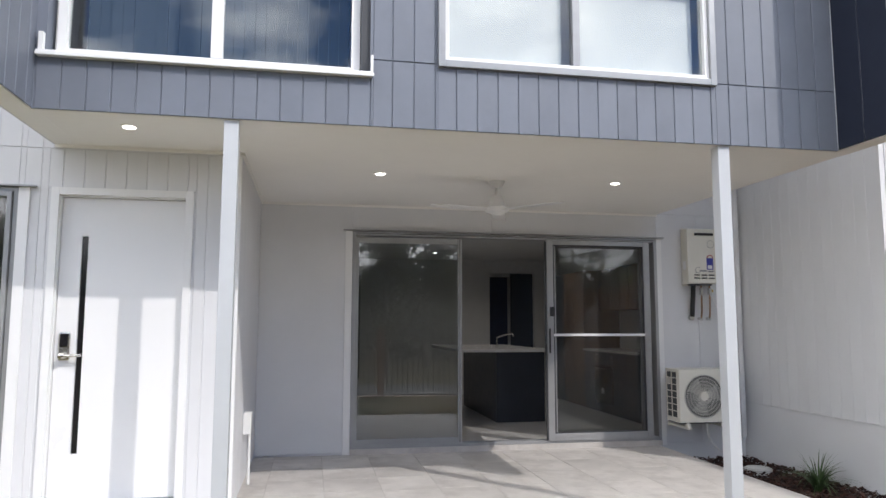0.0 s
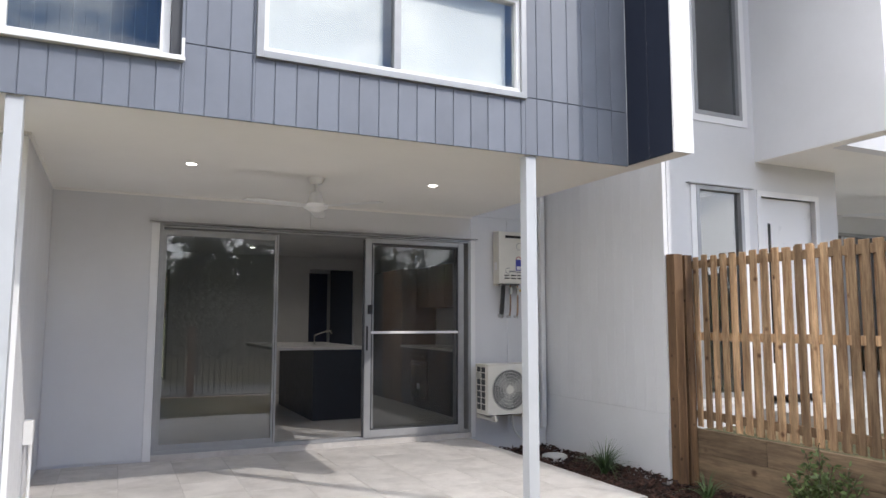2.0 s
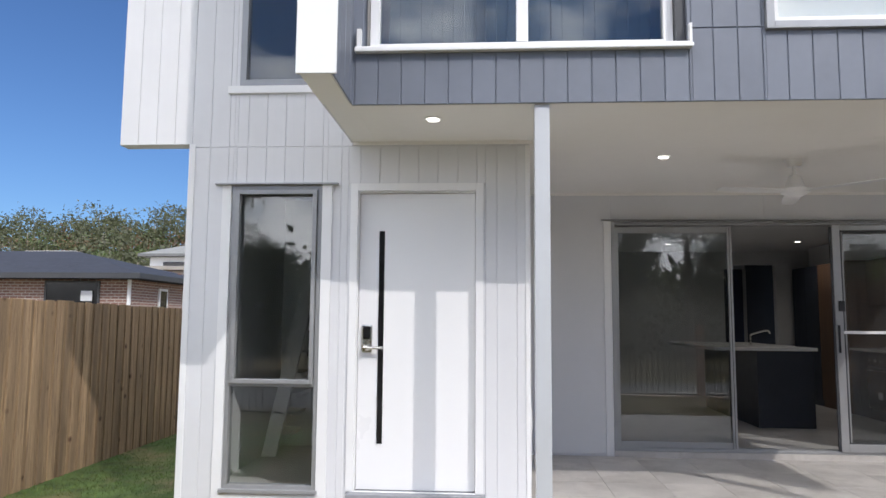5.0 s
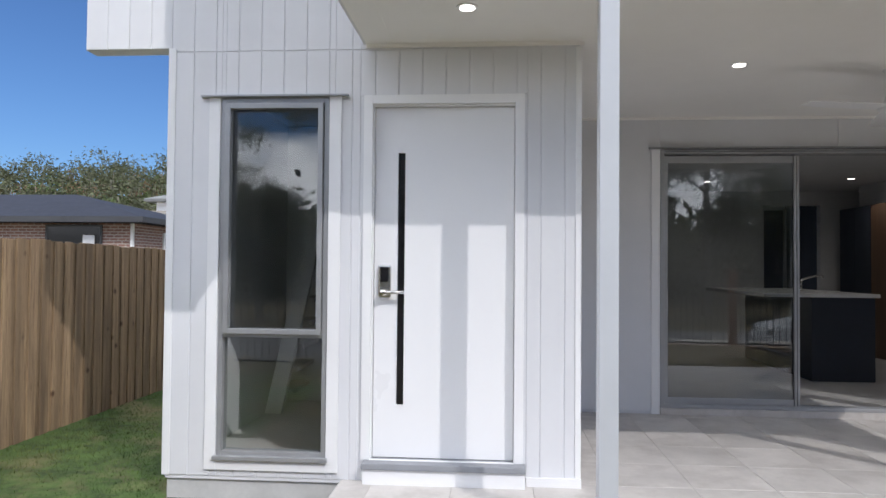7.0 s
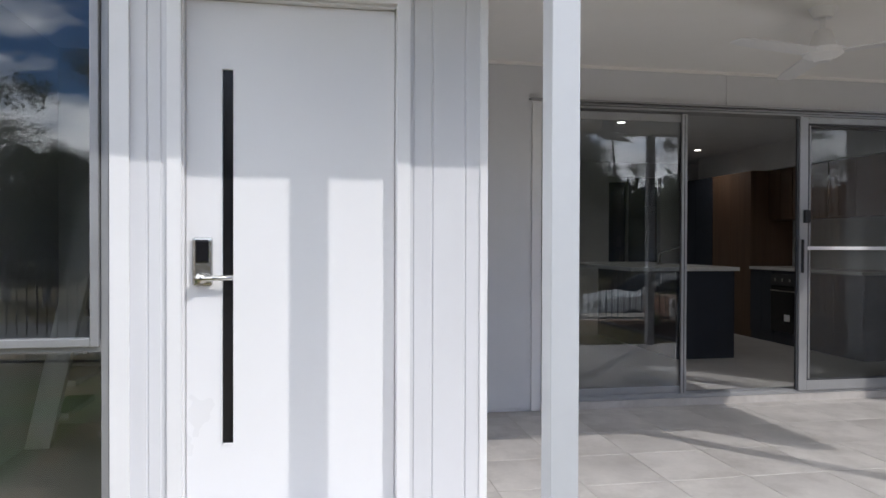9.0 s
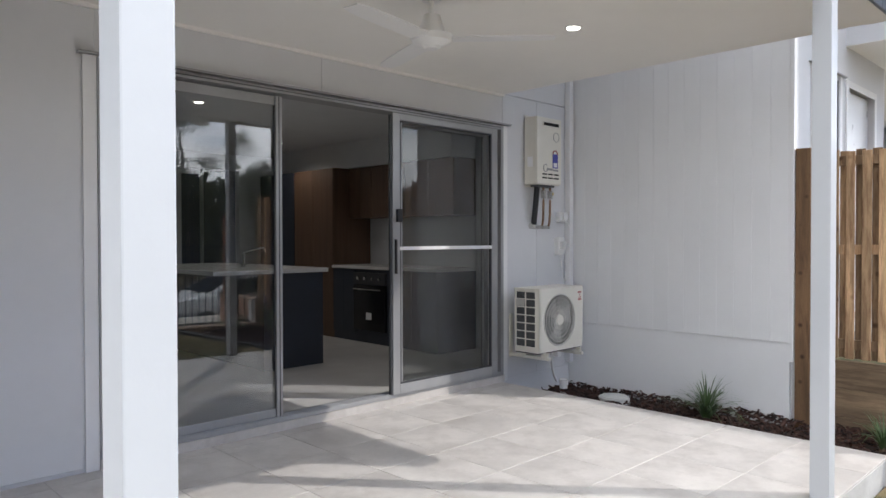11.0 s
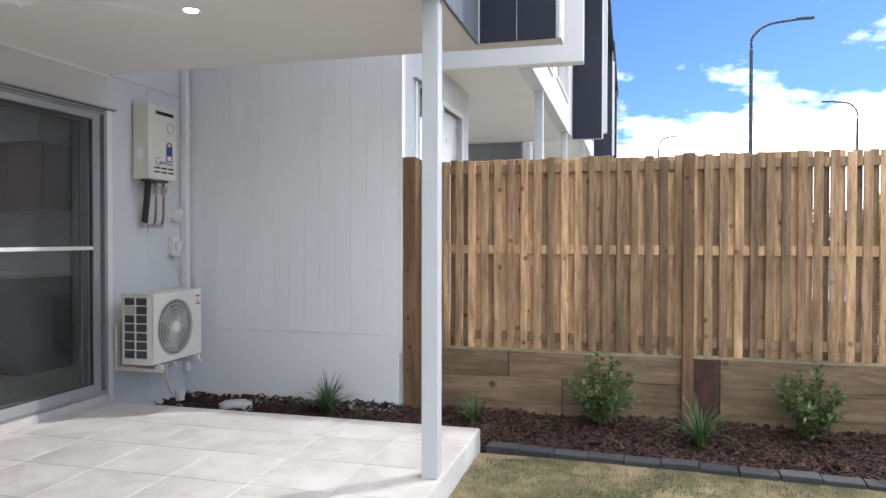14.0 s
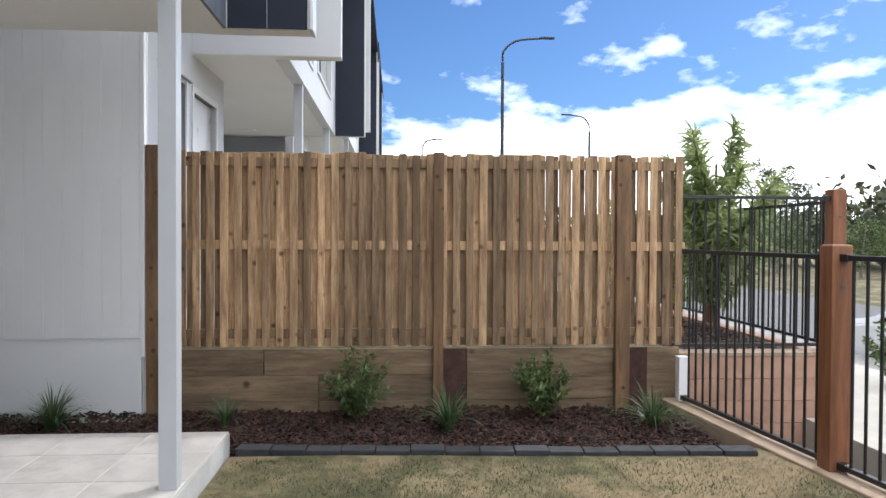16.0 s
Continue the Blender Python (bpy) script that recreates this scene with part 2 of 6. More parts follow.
MULCH = material("bark_mulch", (0.045, 0.019, 0.013), 0.85, vary=0.2, scale=12, bump=0.4, bump_scale=60, island=0.85)
LAWN = material("patchy_lawn", (0.085, 0.08, 0.032), 0.95, vary=0.25, scale=7.0, bump=1.0, bump_scale=70, stain=(0.22, 0.165, 0.092), stain_amount=2.2, stain_scale=1.2)
GREENLAWN = material("green_turf", (0.06, 0.105, 0.022), 0.95, vary=0.25, scale=7.0, bump=1.0, bump_scale=70, stain=(0.19, 0.155, 0.075), stain_amount=1.4, stain_scale=1.1)
BLADE = material("lawn_grass_blade", (0.072, 0.09, 0.027), 0.7, vary=0.2, scale=3.0, island=0.5, trans=0.25, stain=(0.26, 0.195, 0.105), stain_amount=2.2, stain_scale=1.2)
GREENBLADE = material("green_grass_blade", (0.07, 0.14, 0.022), 0.7, vary=0.2, scale=3.0, island=0.45, trans=0.25, stain=(0.22, 0.19, 0.06), stain_amount=0.8, stain_scale=1.1)
LEAF = material("shrub_leaf", (0.115, 0.165, 0.055), 0.5, vary=0.15, scale=8, island=0.45, trans=0.3)
STRAP = material("strap_leaf", (0.08, 0.135, 0.05), 0.45, vary=0.15, scale=8, island=0.4, trans=0.2)
WATTLE = material("narrow_grey_green_leaf", (0.30, 0.36, 0.15), 0.45, vary=0.15, scale=8, island=0.4, trans=0.5)
# slate cladding paint again, darkened to hold the shade on the fin faces
SHADED_SLATE = material("shaded_slate_cladding", (0.016, 0.021, 0.038), 0.55, vary=0.05, scale=1.6, bump=0.2, bump_scale=140, random_value=0.05, spec=0.3)
STEM = material("woody_stem", (0.10, 0.07, 0.045), 0.85, vary=0.15, scale=10, bump=0.4)
GUM = material("gum_leaf", (0.085, 0.095, 0.045), 0.6, vary=0.2, scale=1.5, island=0.5, trans=0.25)
GUM_RED = material("dry_leaf", (0.22, 0.12, 0.07), 0.7, vary=0.2, scale=1.5, island=0.4, trans=0.2)
BARK = material("pale_bark", (0.30, 0.26, 0.22), 0.85, vary=0.2, scale=5, bump=0.6)
KERB = material("concrete_kerb", (0.36, 0.265, 0.19), 0.85, vary=0.08, scale=5, bump=0.5, bump_scale=40, random_value=0.06)
PINKBLOCK = material("terracotta_block", (0.40, 0.24, 0.17), 0.85, vary=0.08, scale=5, bump=0.4, bump_scale=50, random_value=0.06)
EDGING = material("charcoal_edging", (0.036, 0.037, 0.042), 0.85, vary=0.12, scale=9, bump=0.5, random_value=0.15)
ASPHALT = material("asphalt", (0.13, 0.13, 0.132), 0.9, vary=0.1, scale=3, bump=0.6, bump_scale=90)
FOOTPATH = material("pale_footpath", (0.41, 0.385, 0.345), 0.85, vary=0.06, scale=2, bump=0.3)
GRAVEL = material("grey_gravel", (0.30, 0.29, 0.275), 0.95, vary=0.3, scale=30, bump=1.0)
BRICK = material("brown_brick", (0.36, 0.20, 0.155), 0.85, vary=0.12, scale=8, bump=0.4, random_value=0.12, island=0.18)
MORTAR = material("mortar", (0.42, 0.38, 0.34), 0.9, vary=0.06)
ROOF = material("charcoal_metal_roof", (0.022, 0.026, 0.04), 0.7, vary=0.06, scale=2, spec=0.15)
ROOF_PALE = material("pale_roof", (0.36, 0.33, 0.29), 0.7, vary=0.05)
RENDERED = material("pale_render", (0.62, 0.56, 0.52), 0.8, vary=0.04, bump=0.2)
NAVY = material("navy_cabinet", (0.034, 0.041, 0.058), 0.4, vary=0.04)
WOODGRAIN = material("walnut_laminate", (0.13, 0.078, 0.05), 0.5, vary=0.1, scale=3, stretch=(8, 8, 0.5), grain=(6, (0.11, 0.055, 0.03)))
STONETOP = material("white_stone_top", (0.72, 0.72, 0.71), 0.25, vary=0.03, scale=6)
SPLASH = material("white_splash_tile", (0.66, 0.67, 0.69), 0.25, vary=0.02)
PLASTER = material("indoor_plaster", (0.66, 0.665, 0.67), 0.8, vary=0.015)
BLIND = material("white_roller_blind", (0.86, 0.87, 0.88), 0.8, vary=0.015, scale=2, bump=0.2, bump_scale=300)
REFLECTION_SHEET = material("reflected_sky_sheet", (0.10, 0.125, 0.15), 0.8, vary=0.08, scale=2)
CARWHITE = material("white_car_paint", (0.72, 0.74, 0.76), 0.2, vary=0.01)
RUBBER = material("tyre_rubber", (0.02, 0.02, 0.021), 0.8, vary=0.1)
LAMPGLOW = material("downlight_diffuser", (0.9, 0.88, 0.84), 0.5, emit=4.0)
GLASS = glass_material("clear_glass", (0.74, 0.78, 0.78))
GLASSTINT = glass_material("grey_glass", (0.62, 0.66, 0.68))
SCREEN = mesh_material("insect_screen")

# ---------------------------------------------------------------- building helpers


def empty(name, x=0, y=0, z=0, label="", category="", group="", kind="", rz=0.0):
    ob = new(name)
    ob.matrix_basis = pose(x, y, z, 0, 0, rz)
    return tagged(ob, label, category, group, kind)


def link_mesh(name, bm, mat, smooth=False):
    me = bpy.data.meshes.new(name)
    bmesh.ops.recalc_face_normals(bm, faces=bm.faces)
    bm.to_mesh(me)
    bm.free()
    me.materials.append(mat)
    if smooth:
        for p in me.polygons:
            p.use_smooth = True
    return me


def part(name, bm, mat, parent=None, label="", smooth=False):
    """One mesh object from a bmesh, under a thing or part."""
    ob = new(name, link_mesh(name, bm, mat, smooth))
    ob.parent = parent
    if label:
        ob["label"] = label
    return ob


def thing(name, bm, mat, label="", category="", group="", kind="", smooth=False):
    return tagged(part(name, bm, mat, None, "", smooth), label, category, group, kind)


def box(bm, x0, x1, y0, y1, z0, z1, bevel=0.0):
    r = bmesh.ops.create_cube(bm, size=1.0, matrix=Matrix.Translation(((x0 + x1) / 2, (y0 + y1) / 2, (z0 + z1) / 2)) @ Matrix.Diagonal((abs(x1 - x0), abs(y1 - y0), abs(z1 - z0), 1)))
    if bevel:
        edges = list({e for v in r["verts"] for e in v.link_edges})
        bmesh.ops.bevel(bm, geom=edges, offset=bevel, segments=2, affect="EDGES", profile=0.6)
    return bm


def boxes(*dims, bevel=0.0):
    bm = bmesh.new()
    for d in dims:
        box(bm, *d, bevel=bevel)
    return bm


def cyl(bm, p, q, r0, r1=None, n=16):
    """A cylinder or cone from p to q."""
    p, q = Vector(p), Vector(q)
    d = q - p
    m = Matrix.Translation((p + q) / 2) @ d.to_track_quat("Z", "Y").to_matrix().to_4x4()
    bmesh.ops.create_cone(bm, cap_ends=True, segments=n, radius1=r0, radius2=r0 if r1 is None else r1, depth=d.length, matrix=m)
    return bm


def tube(bm, pts, r, n=8):
    """A bent pipe along points."""
    pts = [Vector(p) for p in pts]
    rings = []
    for i, p in enumerate(pts):
        d = (pts[min(i + 1, len(pts) - 1)] - pts[max(i - 1, 0)]).normalized()
        q = d.to_track_quat("Z", "Y").to_matrix()
        rings.append([bm.verts.new(p + q @ Vector((r * math.cos(a), r * math.sin(a), 0))) for a in [k * math.tau / n for k in range(n)]])
    for a, b in zip(rings, rings[1:]):
        for k in range(n):
            bm.faces.new((a[k], a[(k + 1) % n], b[(k + 1) % n], b[k]))
    bm.faces.new(rings[0][::-1])
    bm.faces.new(rings[-1])
    return bm


def bend(pts, steps=6):
    """Catmull-Rom smoothing of a few points."""
    pts = [Vector(p) for p in pts]
    ext = [2 * pts[0] - pts[1], *pts, 2 * pts[-1] - pts[-2]]
    out = []
    for i in range(1, len(ext) - 2):
        a, b, c, d = ext[i - 1:i + 3]
        for k in range(steps):
            t = k / steps
            out.append(0.5 * (2 * b + (c - a) * t + (2 * a - 5 * b + 4 * c - d) * t * t + (3 * b - a - 3 * c + d) * t ** 3))
    return out + [pts[-1]]


def ring(x0, x1, z0, z1, y0, y1, w, wb=None, wt=None, bevel=0.0):
    """A rectangular frame in the xz plane; w is the width of its members."""
    wb, wt = wb or w, wt or w
    return boxes((x0, x0 + w, y0, y1, z0, z1), (x1 - w, x1, y0, y1, z0, z1), (x0 + w, x1 - w, y0 + 0.0005, y1 - 0.0005, z0, z0 + wb), (x0 + w, x1 - w, y0 + 0.0005, y1 - 0.0005, z1 - wt, z1), bevel=bevel)


PIECES = {}


def piece_mesh(name, w, d, h, mat, chamfer=0.003):
    """A shared board or slab mesh with chamfered front edges: w along x, h along z, front at -y."""
    key = (name, round(w, 3), round(d, 3), round(h, 3), mat.name)
    if key not in PIECES:
        c = min(chamfer, w * 0.2, h * 0.2)
        v = [(-w / 2, 0, -h / 2), (w / 2, 0, -h / 2), (w / 2, 0, h / 2), (-w / 2, 0, h / 2),
             (-w / 2, -d + c, -h / 2), (w / 2, -d + c, -h / 2), (w / 2, -d + c, h / 2), (-w / 2, -d + c, h / 2),
             (-w / 2 + c, -d, -h / 2 + c), (w / 2 - c, -d, -h / 2 + c), (w / 2 - c, -d, h / 2 - c), (-w / 2 + c, -d, h / 2 - c)]
        f = [(3, 2, 1, 0), (8, 9, 10, 11)]
        for k in range(4):
            j = (k + 1) % 4
            f += [(k, j, 4 + j, 4 + k), (4 + k, 4 + j, 8 + j, 8 + k)]
        me = bpy.data.meshes.new(name)
        me.from_pydata(v, [], f)
        me.materials.append(mat)
        PIECES[key] = me
    return PIECES[key]


def spans(z0, z1, holes):
    """What is left of an interval after the holes are cut out."""
    out = [(z0, z1)]
    for a, b in holes:
        nxt = []
        for p, q in out:
            if b <= p or a >= q:
                nxt.append((p, q))
            else:
                if a > p:
                    nxt.append((p, a))
                if b < q:
                    nxt.append((b, q))
        out = nxt
    return [(p, q) for p, q in out if q - p > 0.01]


FACING = {"-y": 0.0, "+x": 90.0, "-x": -90.0, "+y": 180.0}


def clad(wall, face, at, u0, u1, z0, z1, mat, pitch=0.137, gap=0.005, depth=0.007, holes=(), breaks=(), name="plank"):
    """Vertical grooved boards on a wall face, each one a child of the wall. face: the way they look; at: the wall's plane under the boards;
    holes: (u0, u1, z0, z1); breaks: heights of horizontal joints."""
    cuts = sorted({u0, u1, *[u0 + pitch * k for k in range(1, int((u1 - u0) / pitch) + 1)], *[h[0] for h in holes if u0 < h[0] < u1], *[h[1] for h in holes if u0 < h[1] < u1]})
    regular = {round(u0 + pitch * k, 5) for k in range(int((u1 - u0) / pitch) + 2)}
    for a, b in zip(cuts, cuts[1:]):
        if b - a < 0.012:
            continue
        mid = (a + b) / 2
        for p, q in spans(z0, z1, [(h[2], h[3]) for h in holes if h[0] - 1e-4 <= mid <= h[1] + 1e-4]):
            levels = [p, *[c for c in breaks if p + 0.02 < c < q - 0.02], q]
            for lo, hi in zip(levels, levels[1:]):
                ga = gap / 2 if round(a, 5) in regular else 0.0
                gb = gap / 2 if round(b, 5) in regular else 0.0
                g0 = 0.003 if lo != p else 0.0
                g1 = 0.003 if hi != q else 0.0
                ob = new(name, piece_mesh(name, b - a - ga - gb, depth, hi - lo - g0 - g1, mat))
                c, h = (a + ga + b - gb) / 2, (lo + g0 + hi - g1) / 2
                ob.matrix_basis = pose(c, at, h, 0, 0, FACING[face]) if face in ("-y", "+y") else pose(at, c, h, 0, 0, FACING[face])
                ob.parent = wall


def core(name, face, at, thick, u0, u1, z0, z1, mat, holes=(), label="", bm=None):
    """A wall body behind the plane at, with its openings cut through."""
    own = bm is None
    bm = bm or bmesh.new()
    cuts = sorted({u0, u1, *[c for h in holes for c in h[:2] if u0 < c < u1]})
    s = {"-y": 1, "+x": -1, "-x": 1, "+y": -1}[face]
    for a, b in zip(cuts, cuts[1:]):
        for p, q in spans(z0, z1, [(h[2], h[3]) for h in holes if h[0] - 1e-4 <= (a + b) / 2 <= h[1] + 1e-4]):
            lo, hi = sorted((at, at + s * thick))
            if face in ("-y", "+y"):
                box(bm, a, b, lo, hi, p, q)
            else:
                box(bm, lo, hi, a, b, p, q)
    if own:
        return thing(name, bm, mat, label, "wall", kind="structure")
    return bm

# ---------------------------------------------------------------- ground
GY, DY, FY = 7.36, 5.27, 4.365      # glazed wall, entry wall, upper facade
SOFF = 2.535                        # soffit height over the patio tiles
TOP = 5.6


def sheet(name, x0, x1, y0, y1, z, mat, label, category="ground", nx=1, ny=1, rough_z=0.0, skip=None):
    bm = bmesh.new()
    rows = [[bm.verts.new((x0 + (x1 - x0) * i / nx, y0 + (y1 - y0) * j / ny, z + rough_z * noise.noise((i * 0.37, j * 0.37, z)))) for i in range(nx + 1)] for j in range(ny + 1)]
    for j in range(ny):
        for i in range(nx):
            bm.faces.new((rows[j][i], rows[j][i + 1], rows[j + 1][i + 1], rows[j + 1][i]))
    return thing(name, bm, mat, label, category, kind="structure")


sheet("ground", -900, 900, -900, 900, -1.1, LAWN, "dry green open ground reaching the horizon")
thing("lawn", boxes((-2.9, 3.72, 0.7, 4.36, -1.12, -0.14), (-2.9, -1.9, 4.36, 5.4, -1.12, -0.1405), (-8, -0.05, -1.0, 0.7, -1.12, -0.141)), LAWN, "patchy green and straw coloured lawn", "lawn", kind="structure")
thing("side_lawn", boxes((-8, -2.9, 0.7, 16, -1.12, -0.142)), GREENLAWN, "green turf along the side fence", "lawn", kind="structure")
thing("garden_bed", boxes((3.6, 5.3, 1.0, 7.36, -1.12, -0.21)), SOIL, "dark soil of the planting bed under bark mulch", "ground", kind="structure")
thing("footpath", boxes((-12, 60, -2.6, -0.35, -1.12, -0.36)), FOOTPATH, "pale concrete footpath along the street", "pavement", kind="structure")
thing("road", boxes((-300, 300, -13.0, -3.9, -1.115, -1.04)), ASPHALT, "grey asphalt street", "road", kind="structure")
thing("gravel_verge", boxes((-12, 60, -3.9, -2.6, -1.12, -0.55)), GRAVEL, "grey gravel verge beside the footpath", "ground", kind="structure")

# ---------------------------------------------------------------- own house: walls
WIN = (-2.585, -1.935, 0.115, 2.225)
DOORH = (-1.70, -0.82, 0.0, 2.205)
UPWIN = (-2.56, -1.90, 2.955, 4.9)
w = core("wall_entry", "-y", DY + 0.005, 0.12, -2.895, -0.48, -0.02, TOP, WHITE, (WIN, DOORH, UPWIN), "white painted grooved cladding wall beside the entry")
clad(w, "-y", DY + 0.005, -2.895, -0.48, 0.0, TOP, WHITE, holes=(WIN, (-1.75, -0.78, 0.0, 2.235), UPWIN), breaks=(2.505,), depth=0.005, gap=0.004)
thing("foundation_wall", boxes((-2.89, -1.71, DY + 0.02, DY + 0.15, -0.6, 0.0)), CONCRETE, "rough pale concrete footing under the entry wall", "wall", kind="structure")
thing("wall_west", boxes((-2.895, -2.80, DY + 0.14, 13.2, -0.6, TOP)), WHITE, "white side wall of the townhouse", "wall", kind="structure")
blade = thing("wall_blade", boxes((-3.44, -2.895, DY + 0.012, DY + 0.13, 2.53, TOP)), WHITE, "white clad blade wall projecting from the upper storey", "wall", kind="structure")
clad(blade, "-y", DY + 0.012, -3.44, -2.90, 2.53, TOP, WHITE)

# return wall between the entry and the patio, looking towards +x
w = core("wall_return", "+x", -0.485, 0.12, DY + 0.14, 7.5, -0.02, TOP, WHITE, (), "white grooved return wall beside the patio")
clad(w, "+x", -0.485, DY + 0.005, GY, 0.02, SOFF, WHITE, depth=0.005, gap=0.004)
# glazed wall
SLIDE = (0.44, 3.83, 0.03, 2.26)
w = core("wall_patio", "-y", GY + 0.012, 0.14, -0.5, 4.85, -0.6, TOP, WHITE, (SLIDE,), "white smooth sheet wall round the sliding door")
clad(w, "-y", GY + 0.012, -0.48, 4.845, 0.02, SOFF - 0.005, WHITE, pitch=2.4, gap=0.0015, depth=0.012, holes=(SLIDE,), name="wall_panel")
clad(w, "-y", GY + 0.012, 3.84, 4.845, SOFF + 0.01, TOP, WHITE, pitch=1.2, gap=0.0015, depth=0.012, name="wall_panel")
# upper storey of this house
W1 = (-1.50, 0.37, 2.86, 4.6)
W2 = (0.83, 2.71, 2.96, 3.70)
w = core("wall_facade", "-y", FY + 0.007, 0.14, -1.56, 3.68, 2.525, TOP, SLATE, (W1, W2), "slate grey painted upper facade with vertical grooves")
clad(w, "-y", FY + 0.007, -1.545, 3.66, 2.522, TOP, SLATE, holes=((-1.545, 0.39, 2.83, 4.62), (0.80, 2.74, 2.93, 3.73)), breaks=(2.95,))
fin = thing("wall_fin_west", boxes((-1.735, -1.562, 3.855, DY, 2.535, TOP)), WHITE, "white upper storey side fin with slate inner face", "wall", kind="structure")
clad(fin, "+x", -1.562, 3.87, FY + 0.01, 2.53, TOP, SLATE)
# the shade on the east fin's inner face is put into its board colour
wing = thing("wall_fin_east", boxes((3.68, 3.83, 3.853, 7.36, 2.535, TOP)), WHITE, "white upper storey side fin, slate inner face coloured as shaded", "wall", kind="structure")
clad(wing, "-x", 3.68, 3.87, FY - 0.005, 2.53, TOP, SHADED_SLATE, pitch=0.25)
for n, x0, x1 in (("trim_fin_west", -1.745, -1.535), ("trim_fin_east", 3.655, 3.838)):
    thing(n, boxes((x0, x1, 3.835, 3.853, 2.525, TOP), bevel=0.002), TRIM, "white corner board on the front of the fin", "trim", kind="structure")
# soffit
bm = boxes((-1.56, 3.835, FY + 0.16, GY - 0.002, SOFF, SOFF + 0.05), (-1.72, -1.56, FY, DY, SOFF - 0.001, SOFF + 0.03), (3.70, 3.83, 3.86, FY + 0.16, SOFF - 0.006, SOFF - 0.001), (-1.73, -1.57, 3.86, FY, SOFF - 0.006, SOFF - 0.001), (-1.56, 3.68, FY + 0.02, FY + 0.16, SOFF - 0.012, SOFF - 0.009))
thing("ceiling", bm, SOFFIT, "cream white patio soffit lining", "ceiling", kind="structure")
bm = boxes((-0.48, 3.84, GY - 0.022, GY - 0.002, SOFF - 0.02, SOFF), (-0.478, -0.458, DY, GY - 0.022, SOFF - 0.02, SOFF), (-1.72, -0.48, DY - 0.02, DY - 0.002, SOFF - 0.022, SOFF - 0.001))
thing("trim", bm, SOFFIT, "narrow white bead where soffit meets wall", "trim", kind="structure")
# flat lid above the visible part, added to block light from above
thing("roof", boxes((-3.5, 4.85, 3.83, 13.4, TOP, TOP + 0.15)), ROOF, "unseen flat roof added to keep light out of the townhouse", "roof", kind="structure")
thing("floor_upper", boxes((-1.55, 3.68, FY + 0.17, DY + 0.14, SOFF + 0.055, SOFF + 0.2), (-2.8, 3.68, DY + 0.14, 13.2, SOFF + 0.055, SOFF + 0.2)), PLASTER, "floor between the two storeys", "floor", kind="structure")
thing("trim_corner", boxes((-2.914, -2.868, DY - 0.006, DY + 0.03, 0.0, 2.53), (-0.505, -0.472, DY - 0.008, DY + 0.022, 0.02, SOFF - 0.03), bevel=0.003), TRIM, "white corner boards on the entry wall", "trim", kind="structure")
thing("baseboard", boxes((-0.78, -0.47, DY - 0.02, DY - 0.001, 0.0, 0.05), (-1.705, -0.785, DY - 0.07, DY + 0.10, 0.0, 0.084)), TRIM, "white plinth below the entry wall", "trim", kind="structure")

# ---------------------------------------------------------------- patio slab
thing("patio_slab", boxes((-1.85, 3.80, FY + 0.01, GY + 0.01, -0.6, -0.012)), CONCRETE, "pale concrete edge of the patio slab", "floor", kind="structure")
patio = thing("floor", boxes((-1.84, 3.795, FY + 0.014, GY + 0.008, -0.011, -0.003)), GROUT, "grey porcelain patio paving with pale grout", "floor", kind="structure")

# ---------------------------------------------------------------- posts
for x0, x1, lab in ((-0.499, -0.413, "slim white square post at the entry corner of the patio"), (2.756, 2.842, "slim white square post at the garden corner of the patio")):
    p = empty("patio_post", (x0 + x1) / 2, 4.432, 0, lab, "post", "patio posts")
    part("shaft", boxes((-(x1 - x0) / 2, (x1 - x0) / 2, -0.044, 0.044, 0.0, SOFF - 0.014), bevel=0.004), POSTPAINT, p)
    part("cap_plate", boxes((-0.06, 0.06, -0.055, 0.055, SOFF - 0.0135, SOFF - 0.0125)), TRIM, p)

# ---------------------------------------------------------------- entry door
d = empty("door_1", -1.26, DY, 0, "closed white front door with a narrow black glass strip", "door", kind="structure")


def at_parent(ob, parent):
    """Hang a part, built in world places, under a thing without moving it."""
    ob.parent = parent
    ob.matrix_parent_inverse = parent.matrix_basis.inverted()
    return ob


def hung(name, bm, mat, parent, label="", smooth=False):
    ob = part(name, bm, mat, None, label, smooth)
    ob.parent = parent
    chain = Matrix.Identity(4)
    o = parent
    stack = []
    while o:
        stack.append(o)
        o = o.parent
    for o in reversed(stack):
        chain = chain @ o.matrix_parent_inverse @ o.matrix_basis
    ob.matrix_parent_inverse = chain.inverted()
    return ob


LEAF_Y = DY + 0.05
hung("door_frame", ring(-1.70, -0.82, 0.10, 2.205, DY + 0.013, DY + 0.12, 0.03, wb=0.002), TRIM, d)
bm = ring(-1.728, -0.796, 0.123, 2.236, DY - 0.012, DY + 0.012, 0.052, wb=0.001, bevel=0.002)
hung("architrave", bm, TRIM, d)
bm = boxes((-1.667, -1.533, LEAF_Y, LEAF_Y + 0.04, 0.126, 2.172), (-1.489, -0.853, LEAF_Y, LEAF_Y + 0.04, 0.126, 2.172), (-1.533, -1.489, LEAF_Y, LEAF_Y + 0.04, 0.126, 0.43), (-1.533, -1.489, LEAF_Y, LEAF_Y + 0.04, 1.905, 2.172))
hung("door_leaf", bm, DOOR, d)
hung("glass_strip", boxes((-1.53, -1.492, LEAF_Y + 0.012, LEAF_Y + 0.02, 0.43, 1.905)), BLACK, d, "narrow black glass strip")
